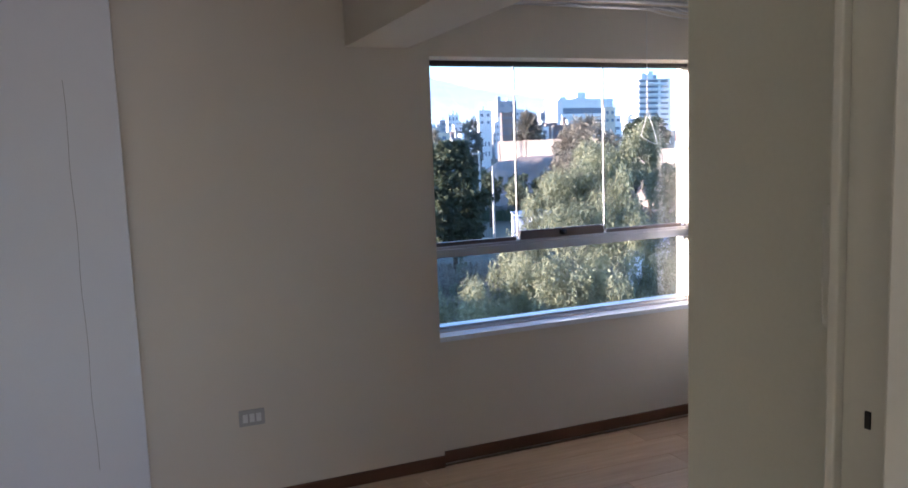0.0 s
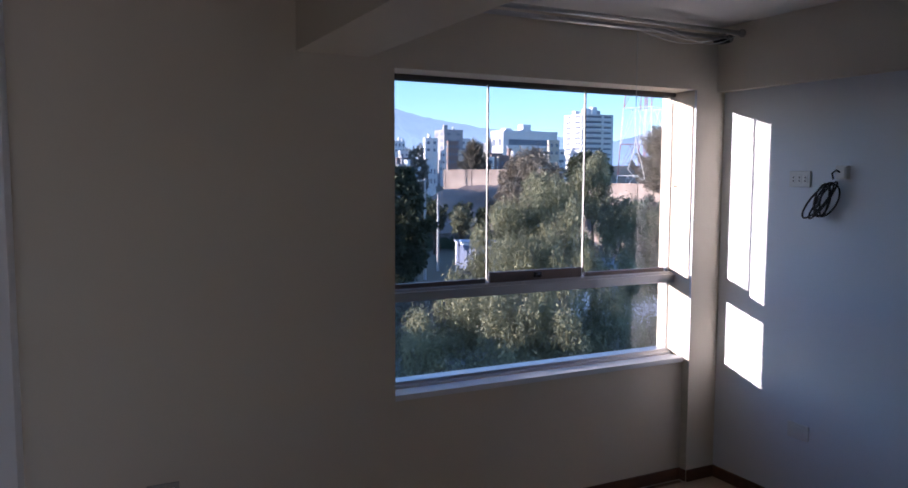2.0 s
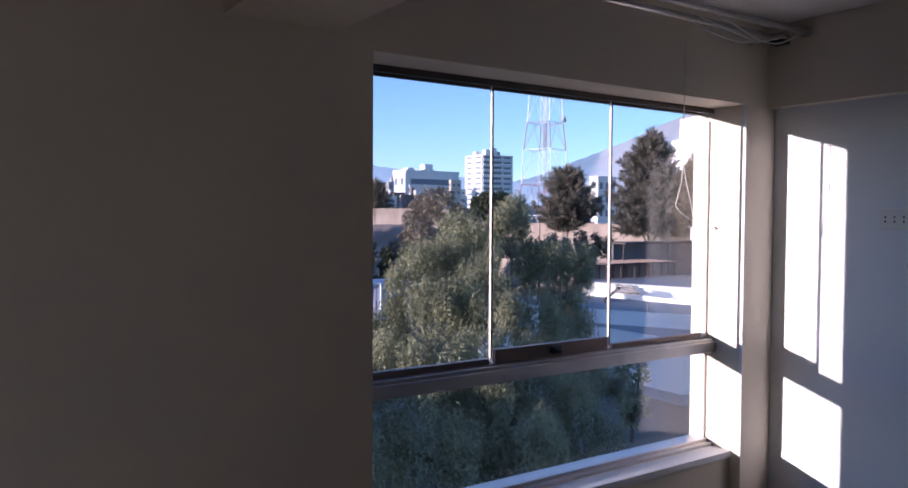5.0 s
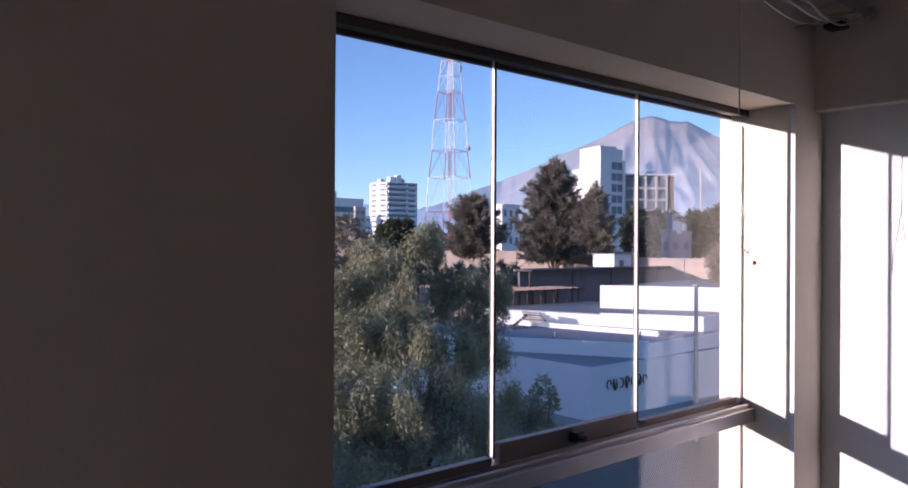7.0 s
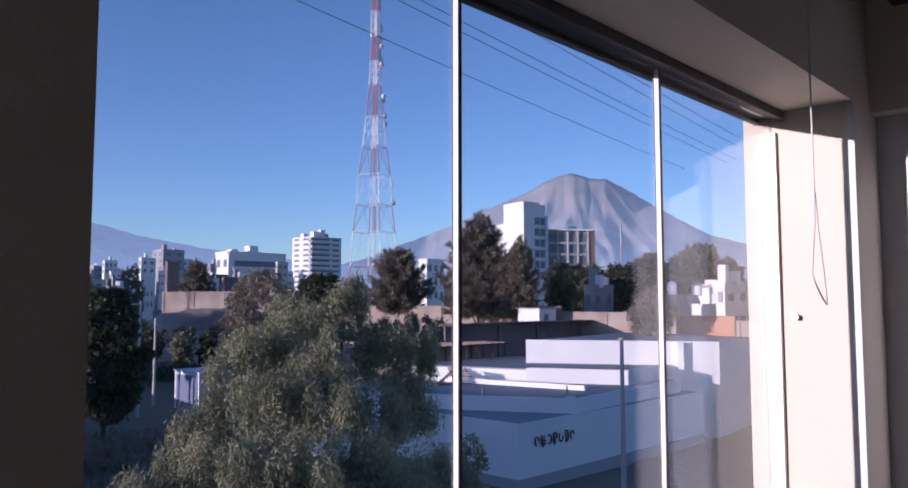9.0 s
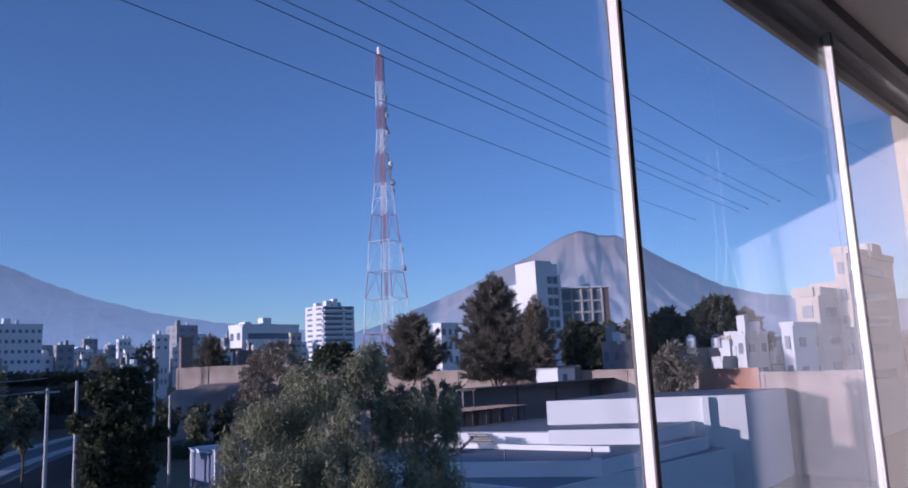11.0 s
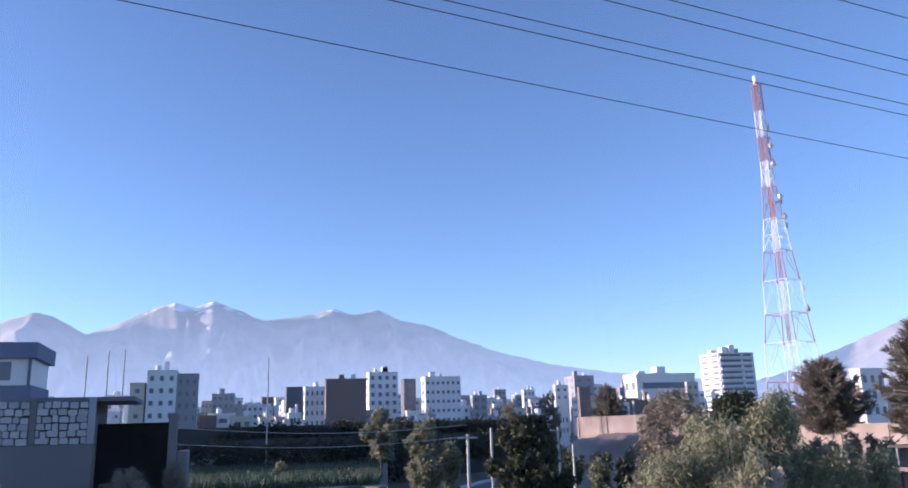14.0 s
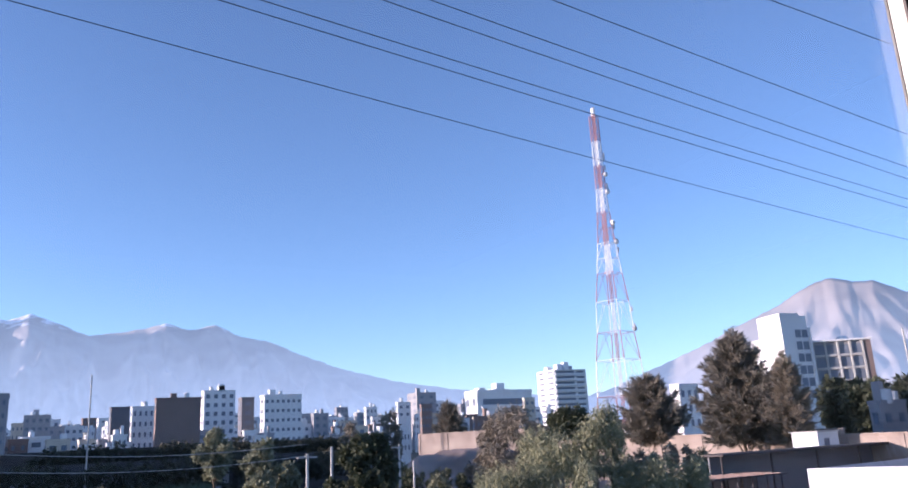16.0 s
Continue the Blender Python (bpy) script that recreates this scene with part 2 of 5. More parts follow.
for z in (1.56,):
    bm = bmesh.new()
    rod(bm, (XW - 0.004, GY - 0.05, z), (XW - 0.018, GY - 0.05, z), 0.007)
    part("stop_knob", bm, BRASSY, win, "small metal stop screw")
tagged(boxpart("window_sill", (0, XW, 0.042, GY - 0.05, SILL - 0.03, SILL - 0.004), WHITE, win, "white painted window sill"))

boxpart("corner_bead", (XW - 0.003, XW, -0.002, 0.012, SILL, HEAD - 0.002), WHITE, win, "thin white corner bead", 0.001)

# ---- curtain rods under the ceiling ----
for y, z, r in ((-0.09, 2.30, 0.011), (-0.17, 2.315, 0.011)):
    rods = thing("curtain_rod", "bare steel curtain rod on wall brackets", "curtain rod", "curtain rods")
    bm = bmesh.new()
    rod(bm, (-0.09, y, z), (XR - 0.09, y, z), r, n=14)
    pole = part("rod", bm, ALU, rods, smooth=True)
    bm = bmesh.new()
    bmesh.ops.create_uvsphere(bm, u_segments=12, v_segments=8, radius=0.02, matrix=Matrix.Translation((XR - 0.075, y, z)))
    part("finial", bm, BRASSY, pole, "round end knob", True)
    for x in (0.0, 1.66):
        bm = bmesh.new()
        box(bm, x - 0.008, x + 0.008, y, -0.001 if y > -0.1 else -0.081, z - 0.02, z - 0.012)
        rod(bm, (x, y, z - 0.022), (x, y, z - 0.008), 0.006)
        bevel(bm, 0.002)
        part("bracket", bm, BRASSY, rods, "steel bracket arm")

swag = thing("drawstring", "white strings sagging from the curtain rod", "string")
for x0, x1, y, dip in ((1.16, 1.70, -0.075, 0.042), (1.22, 1.73, -0.115, 0.034), (1.30, 1.75, -0.15, 0.05)):
    tube("cord", [(x0 + (x1 - x0) * k / 16, y, 2.300 - dip * math.sin(math.pi * (k / 16) ** 1.35)) for k in range(17)], 0.0028, PLASTIC, swag)
boxpart("cord_runner", (1.69, 1.745, -0.125, -0.07, 2.272, 2.289), BLACK, swag, "dark cord runner")

# ---- blind cord by the window's end ----
cord = thing("blind_cord", "thin white looped blind cord hanging by the window", "cord")
tube("cord", [(1.225, -0.05, 2.29 - 0.05 * k) for k in range(11)], 0.0017, PLASTIC, cord)
tube("loop", [(1.225, -0.05, 1.79), (1.215, -0.052, 1.73), (1.19, -0.055, 1.67), (1.178, -0.057, 1.645), (1.20, -0.056, 1.625), (1.25, -0.05, 1.603), (1.288, -0.045, 1.592), (1.293, -0.044, 1.60), (1.275, -0.045, 1.66), (1.245, -0.048, 1.73), (1.228, -0.05, 1.79)], 0.0017, PLASTIC, cord)

# ---- side wall: outlets, switch plates and a coil of cable ----
def wall_plate(name, label, y, z, w=0.115, h=0.075, x=XR, blank=False, cat="outlet"):
    t = thing(name, label, cat, "wall plates")
    boxpart("plate", (x - 0.009, x, y - w / 2, y + w / 2, z - h / 2, z + h / 2), PLASTIC, t, bev=0.003)
    if blank:
        boxpart("insert", (x - 0.012, x - 0.009, y - w * 0.32, y + w * 0.32, z - h * 0.3, z + h * 0.3), PLASTIC, t, bev=0.001)
    else:
        for dy in (-0.032, 0, 0.032):
            socket = boxpart("socket", (x - 0.0115, x - 0.009, y + dy - 0.012, y + dy + 0.012, z - 0.02, z + 0.02), PLASTIC, t, bev=0.001)
            for dz in (-0.008, 0.008):
                boxpart("slot", (x - 0.0125, x - 0.0113, y + dy - 0.0025, y + dy + 0.0025, z + dz - 0.004, z + dz + 0.004), BLACK, socket, bev=0)
    return t


wall_plate("wall_outlet", "white triple wall outlet on the side wall", -0.485, 1.60)
wall_plate("blank_plate", "white blank box cover low on the side wall", -0.53, 0.404, blank=True, cat="wall plate")
bm = bmesh.new()
box(bm, XR - 0.03, XR, -0.74, -0.685, 1.60, 1.66)
bevel(bm, 0.004)
t = thing("cable_box", "small white cable outlet box", "wall plate")
cbox = part("box", bm, PLASTIC, t)
boxpart("cover", (XR - 0.034, XR - 0.03, -0.733, -0.692, 1.607, 1.653), PLASTIC, cbox, bev=0.001)
coil = thing("cable_coil", "loose coil of black cable hanging from the box", "cable")
rng = random.Random(4)
for k in range(6):
    r1, r2 = 0.03 + rng.uniform(-0.006, 0.006), 0.088 + rng.uniform(-0.01, 0.01)
    tilt, dx = 0.48 + rng.uniform(-0.08, 0.08), 0.05 + rng.uniform(-0.02, 0.02)
    pts = []
    for j in range(33):
        a = 2 * math.pi * j / 32
        u, v = r1 * math.sin(a), r2 * math.cos(a)
        pts.append((XR - dx - 0.035 * math.sin(a + k), -0.655 + u * math.cos(tilt) - v * math.sin(tilt) + 0.005 * k, 1.505 + u * math.sin(tilt) + v * math.cos(tilt)))
    tube("cable_turn", pts, 0.0042, BLACK, coil)
tube("cable_tail", [(XR - 0.03, -0.71, 1.63), (XR - 0.05, -0.705, 1.64), (XR - 0.07, -0.70, 1.625), (XR - 0.06, -0.70, 1.60)], 0.0042, BLACK, coil)

out = thing("wall_outlet", "white wall outlet low on the window wall", "outlet", "wall plates")
boxpart("plate", (-0.995, -0.88, -0.009, 0, 0.385, 0.46), GREYPLATE, out, bev=0.003)
for dx in (-0.03, 0.0, 0.03):
    boxpart("socket", (-0.9375 + dx - 0.011, -0.9375 + dx + 0.011, -0.012, -0.009, 0.403, 0.442), PLASTIC, out, bev=0.001)

sw = thing("light_switch", "cream light switch plate beside the room's opening", "switch")
plate = boxpart("plate", (-0.809, -0.80, -3.088, -3.004, 1.425, 1.535), DOORPAINT, sw, bev=0.004)
boxpart("rocker", (-0.813, -0.809, -3.068, -3.024, 1.445, 1.515), DOORPAINT, plate, bev=0.002)

# ---- baseboards and door trim ----
def board(name, x0, x1, y0, y1, h=0.062):
    return solid(name, [(x0, x1, y0, y1, 0, h)], BASEWOOD, "reddish brown wooden baseboard", "baseboard", bev=0.004)


board("baseboard_1", -1.385, 0.0, -0.014, 0.0)
board("baseboard_2", 0.0, XW, 0.036, 0.05)
board("baseboard_3", XW - 0.014, XW, 0.0, 0.036)
board("baseboard_4", XW, XR, -0.014, 0.0)
board("baseboard_5", XR - 0.014, XR, -2.82, -0.014)
board("baseboard_6", -0.80, XR - 0.014, -2.82, -2.806)
board("baseboard_7", -0.014, 0.0, -0.0, 0.036)
board("baseboard_8", -2.05, -1.385, -0.364, -0.35)
crack = tube("crack", [(-1.56 + 0.0025 * math.sin(7.3 * k) , -0.3505, 1.9 - 0.07 * k) for k in range(22)], 0.0006, BLACK)
tagged(crack, "hairline crack in the white pier", "crack", "", "structure")

door = tagged(thing("door_1", "cream lacquered door frame with a bare strike hole", "door"), kind="structure")
lining = boxpart("door_frame", (-0.918, -0.905, -3.24, -3.118, 0, 2.1), DOORPAINT, door, "cream door lining")
boxpart("stop_bead", (-0.927, -0.918, -3.124, -3.116, 0, 2.1), DOORPAINT, lining, "pale rounded edge bead", 0.0015)
boxpart("latch_hole", (-0.9195, -0.9178, -3.1455, -3.1415, 1.396, 1.408), BLACK, lining, "dark latch hole", 0)
boxpart("casing", (-0.955, -0.918, -3.27, -3.182, 0, 2.1), DOORPAINT, door, "cream door casing", 0.003)

# assumed hall window, unseen, added with its area lamp to light the interior
hw = tagged(thing("window_2", "assumed hall window behind the walk, unseen, holding the fill lamp", "window"), kind="structure")
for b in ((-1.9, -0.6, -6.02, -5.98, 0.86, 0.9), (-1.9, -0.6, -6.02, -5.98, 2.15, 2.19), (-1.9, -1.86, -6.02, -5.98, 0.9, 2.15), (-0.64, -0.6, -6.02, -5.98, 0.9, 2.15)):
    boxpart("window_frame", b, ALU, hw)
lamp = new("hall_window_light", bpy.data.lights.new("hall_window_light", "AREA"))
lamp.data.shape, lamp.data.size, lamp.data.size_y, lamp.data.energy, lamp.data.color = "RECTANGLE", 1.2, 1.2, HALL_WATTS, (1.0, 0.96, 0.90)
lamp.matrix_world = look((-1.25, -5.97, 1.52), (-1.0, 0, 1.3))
# ---- outdoors: materials ----
def leaf_mat(name, dark, light):
    m = bpy.data.materials.new(name)
    m.use_nodes = True
    n, l = m.node_tree.nodes, m.node_tree.links
    b = n["Principled BSDF"]
    b.inputs["Roughness"].default_value = 0.65
    geo, ramp = n.new("ShaderNodeNewGeometry"), n.new("ShaderNodeValToRGB")
    ramp.color_ramp.elements[0].color, ramp.color_ramp.elements[1].color = (*dark, 1), (*light, 1)
    co, nz, mr, ad = n.new("ShaderNodeTexCoord"), n.new("ShaderNodeTexNoise"), n.new("ShaderNodeMapRange"), n.new("ShaderNodeMath")
    nz.inputs["Scale"].default_value, nz.inputs["Detail"].default_value = 0.9, 3
    mr.inputs[1].default_value, mr.inputs[2].default_value, mr.inputs[3].default_value, mr.inputs[4].default_value = 0.35, 0.65, -0.35, 0.45
    l.new(co.outputs["Object"], nz.inputs["Vector"])
    l.new(nz.outputs[0], mr.inputs[0])
    l.new(geo.outputs["Random Per Island"], ad.inputs[0])
    l.new(mr.outputs[0], ad.inputs[1])
    l.new(ad.outputs[0], ramp.inputs[0])
    l.new(ramp.outputs[0], b.inputs["Base Color"])
    tr, ms = n.new("ShaderNodeBsdfTranslucent"), n.new("ShaderNodeMixShader")
    l.new(ramp.outputs[0], tr.inputs[0])
    ms.inputs[0].default_value = 0.36
    l.new(b.outputs[0], ms.inputs[1])
    l.new(tr.outputs[0], ms.inputs[2])
    l.new(ms.outputs[0], n["Material Output"].inputs[0])
    return m


PEPPER = leaf_mat("pepper_tree_leaf", (0.11, 0.12, 0.07), (0.39, 0.385, 0.24))
DARKLEAF = leaf_mat("dark_tree_leaf", (0.03, 0.04, 0.024), (0.085, 0.10, 0.055))
PINE = leaf_mat("conifer_needles", (0.085, 0.081, 0.066), (0.28, 0.25, 0.205))
# leaf tones darkened to hold the terraces' shade
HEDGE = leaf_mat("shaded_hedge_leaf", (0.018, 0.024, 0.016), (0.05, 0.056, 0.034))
DRY = leaf_mat("dry_twig_leaf", (0.15, 0.132, 0.102), (0.29, 0.252, 0.20))
OLIVE = leaf_mat("olive_leaf", (0.13, 0.14, 0.09), (0.30, 0.31, 0.21))
BARK = mat("bark", (0.10, 0.075, 0.055), 0.9, var=0.25, scale=4, fine=30, bump=0.5)
SOIL = mat("dry_valley_soil", (0.20, 0.17, 0.145), 0.95, var=0.25, scale=0.03, fine=1.5, bump=0.3, second=(0.13, 0.135, 0.09))
REDSOIL = mat("red_brown_slope", (0.24, 0.17, 0.14), 0.95, var=0.3, scale=0.18, fine=2, bump=0.6, second=(0.42, 0.31, 0.26))
ASPHALT = mat("asphalt", (0.10, 0.105, 0.115), 0.85, var=0.15, scale=0.2, fine=20, bump=0.1)
KERB = mat("kerb_concrete", (0.42, 0.42, 0.41), 0.85, var=0.1, scale=1, fine=12, bump=0.1)
GRASS = leaf_mat("field_grass", (0.036, 0.066, 0.042), (0.07, 0.115, 0.07))
STUCCO = mat("white_stucco", (0.72, 0.73, 0.74), 0.8, var=0.07, scale=0.25, fine=6, bump=0.1)
GREYWALL = mat("grey_render", (0.33, 0.33, 0.35), 0.85, var=0.1, scale=0.3, fine=6, bump=0.1)
DARKWALL = mat("dark_render", (0.16, 0.16, 0.18), 0.85, var=0.12, scale=0.3, fine=6, bump=0.1)
BRICKWALL = mat("raw_brick_wall", (0.23, 0.165, 0.15), 0.9, var=0.15, scale=0.4, fine=8, bump=0.15)
TANWALL = mat("tan_render", (0.60, 0.52, 0.43), 0.85, var=0.1, scale=0.3, fine=6, bump=0.1)
PINKWALL = mat("pinkish_plaster", (0.25, 0.195, 0.17), 0.9, var=0.28, scale=0.3, fine=3, bump=0.4, second=(0.44, 0.36, 0.315))
REDBRICK = mat("orange_brick", (0.45, 0.23, 0.16), 0.9, var=0.15, scale=0.5, fine=8, bump=0.2)
ROOFGREY = mat("roof_screed", (0.25, 0.265, 0.29), 0.85, var=0.15, scale=0.25, fine=4, bump=0.15)
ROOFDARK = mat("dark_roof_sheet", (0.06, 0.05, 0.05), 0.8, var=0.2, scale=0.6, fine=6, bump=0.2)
PANEGLASS = mat("far_window_glass", (0.17, 0.20, 0.25), 0.35, var=0.2, scale=0.2, fine=2, bump=0.0)
PANEGLASS.node_tree.nodes["Principled BSDF"].inputs["Specular IOR Level"].default_value = 0.15
STONE = mat("sillar_stone", (0.42, 0.41, 0.42), 0.9, var=0.1, scale=2, fine=14, bump=0.4, piece=0.16)
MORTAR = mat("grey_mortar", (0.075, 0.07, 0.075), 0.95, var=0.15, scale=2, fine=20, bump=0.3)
REDPAINT = mat("red_mast_paint", (0.40, 0.17, 0.165), 0.6, var=0.1, scale=0.5, fine=6, bump=0.05)
WHITEPAINT = mat("white_mast_paint", (0.75, 0.75, 0.75), 0.6, var=0.08, scale=0.5, fine=6, bump=0.05)
WIRE = mat("power_line_wire", (0.03, 0.03, 0.035), 0.6, var=0.1)
GREYBASE = mat("rough_grey_base", (0.24, 0.225, 0.225), 0.95, var=0.25, scale=0.8, fine=8, bump=0.4, second=(0.16, 0.15, 0.155))
GATEBLACK = mat("black_gate_paint", (0.006, 0.006, 0.007), 0.75, var=0.2, scale=2, fine=20, bump=0.05)
GATEBLACK.node_tree.nodes["Principled BSDF"].inputs["Specular IOR Level"].default_value = 0.1
STRAW = leaf_mat("dry_straw", (0.16, 0.14, 0.11), (0.36, 0.32, 0.27))
PALEBLUE = mat("pale_blue_paint", (0.50, 0.57, 0.70), 0.6, var=0.06, scale=0.6, fine=8, bump=0.04)
BLUEPAINT = mat("blue_grey_paint", (0.13, 0.16, 0.25), 0.7, var=0.08, scale=0.5, fine=8, bump=0.05)


# ---- ground, road, field ----
bm = bmesh.new()
rings = [0, 6, 12, 20, 30, 42, 56, 72, 90, 110, 135, 165, 200, 250, 320, 420, 560, 760, 980, 1300, 1800, 2500, 3400, 4600]
SEG = 96
prev = None
for r in rings:
    row = []
    for k in range(SEG):
        a = 2 * math.pi * k / SEG
        x, y = r * math.sin(a), r * math.cos(a)
        bump = 0.5 * noise.noise(Vector((x * 0.03, y * 0.03, 0))) if 20 < r < 560 else 0
        row.append(bm.verts.new((x, y, ground_z(x, y) + bump - 0.3)))
        if r == 0:
            break
    if prev:
        for k in range(SEG):
            if len(prev) == 1:
                bm.faces.new((prev[0], row[(k + 1) % SEG], row[k]))
            else:
                bm.faces.new((prev[k], prev[(k + 1) % SEG], row[(k + 1) % SEG], row[k]))
    prev = row
tagged(part("ground", bm, SOIL, smooth=True), "dry brown valley ground with sparse green", "ground", "", "structure")


def ribbon(name, line, width, material, label, category, lift=0.35, thick=0.25, kind="structure"):
    bm = bmesh.new()
    pts = [Vector((*spot(a, d), 0)) for a, d in line]
    fine = []
    for k in range(len(pts) - 1):
        p0, p1, p2, p3 = pts[max(0, k - 1)], pts[k], pts[k + 1], pts[min(len(pts) - 1, k + 2)]
        for j in range(8):
            u = j / 8
            fine.append(0.5 * ((2 * p1) + (p2 - p0) * u + (2 * p0 - 5 * p1 + 4 * p2 - p3) * u * u + (3 * p1 - p0 - 3 * p2 + p3) * u ** 3))
    fine.append(pts[-1])
    prev = None
    for k, p in enumerate(fine):
        dirn = (fine[min(k + 1, len(fine) - 1)] - fine[max(0, k - 1)]).normalized()
        side = Vector((-dirn.y, dirn.x, 0)) * width / 2
        z = ground_z(p.x, p.y) + lift
        cur = [bm.verts.new((*(p + s * side).xy, zz)) for s, zz in ((1, z - thick), (1, z), (-1, z), (-1, z - thick))]
        if prev:
            for i in range(3):
                bm.faces.new((prev[i], prev[i + 1], cur[i + 1], cur[i]))
        prev = cur
    return tagged(part(name, bm, material), label, category, "", kind)


ROAD = [(2, 62), (12, 78), (17, 98), (22, 118), (28, 128), (36, 135), (46, 140)]
ribbon("road", ROAD, 9.0, ASPHALT, "grey asphalt road curving through the valley", "road", 2.2, 3.0)
ribbon("pavement_1", [(a + 0.3, d - 5.6) for a, d in ROAD], 1.6, KERB, "concrete pavement with a raised kerb", "pavement", 2.34, 3.1)
ribbon("pavement_2", [(a - 0.3, d + 5.6) for a, d in ROAD], 1.6, KERB, "concrete pavement with a raised kerb", "pavement", 2.34, 3.1)


def blades(name, az0, az1, d0, d1, n, h, material, label, seed, level=None):
    r = np.random.default_rng(seed)
    az, d = np.radians(r.uniform(az0, az1, n)), r.uniform(d0, d1, n)
    x, y = EYE.x + d * np.sin(az), EYE.y + d * np.cos(az)
    z = np.array([ground_z(a, b) if level is None else level for a, b in zip(x, y)]) - 0.1
    w, hh, t = 0.10 * h, h * r.uniform(0.6, 1.2, n), r.uniform(0, 6.28, n)
    v = np.stack([np.stack([x - w * np.cos(t), y - w * np.sin(t), z], 1), np.stack([x + w * np.cos(t), y + w * np.sin(t), z], 1),
                  np.stack([x + 0.3 * h * np.sin(t), y + 0.1 * h, z + hh], 1)], 1).reshape(-1, 3)
    me = bpy.data.meshes.new(name)
    me.from_pydata(v.tolist(), [], np.arange(3 * n).reshape(-1, 3).tolist())
    me.materials.append(material)
    return tagged(new(name, me), label, "grass", "", "stuff")


# raised field terrace with a stone front
FZ = -4.3
bm = bmesh.new()
prev = None
for k in range(25):
    a = -3 + 15.5 * k / 24
    near, far = spot(a, 92 + 2.0 * math.sin(k * 1.3)), spot(a, 156)
    cur = [bm.verts.new((*near, -9.6)), bm.verts.new((*near, FZ)), bm.verts.new((*far, FZ + 0.6)), bm.verts.new((*far, -9.6))]
    if prev:
        for i in range(3):
            bm.faces.new((prev[i], cur[i], cur[i + 1], prev[i + 1]))
    prev = cur
tagged(part("ground_field", bm, SOIL), "raised earth field terrace", "field", "", "structure")
blades("field_grass", -2.5, 12, 94, 154, 12000, 1.3, GRASS, "green reedy field in the valley", 3, FZ)
blades("verge_grass", 22, 36, 104, 118, 5000, 1.0, GRASS, "green strip of verge grass", 5)
blades("dry_grass", -8, -2, 30, 33, 2200, 0.6, STRAW, "dry straw-coloured grass tufts", 6, -0.75)
blades("dry_scrub", 12, 34, 42, 68, 14000, 0.55, STRAW, "dry pale scrub by the road", 7)


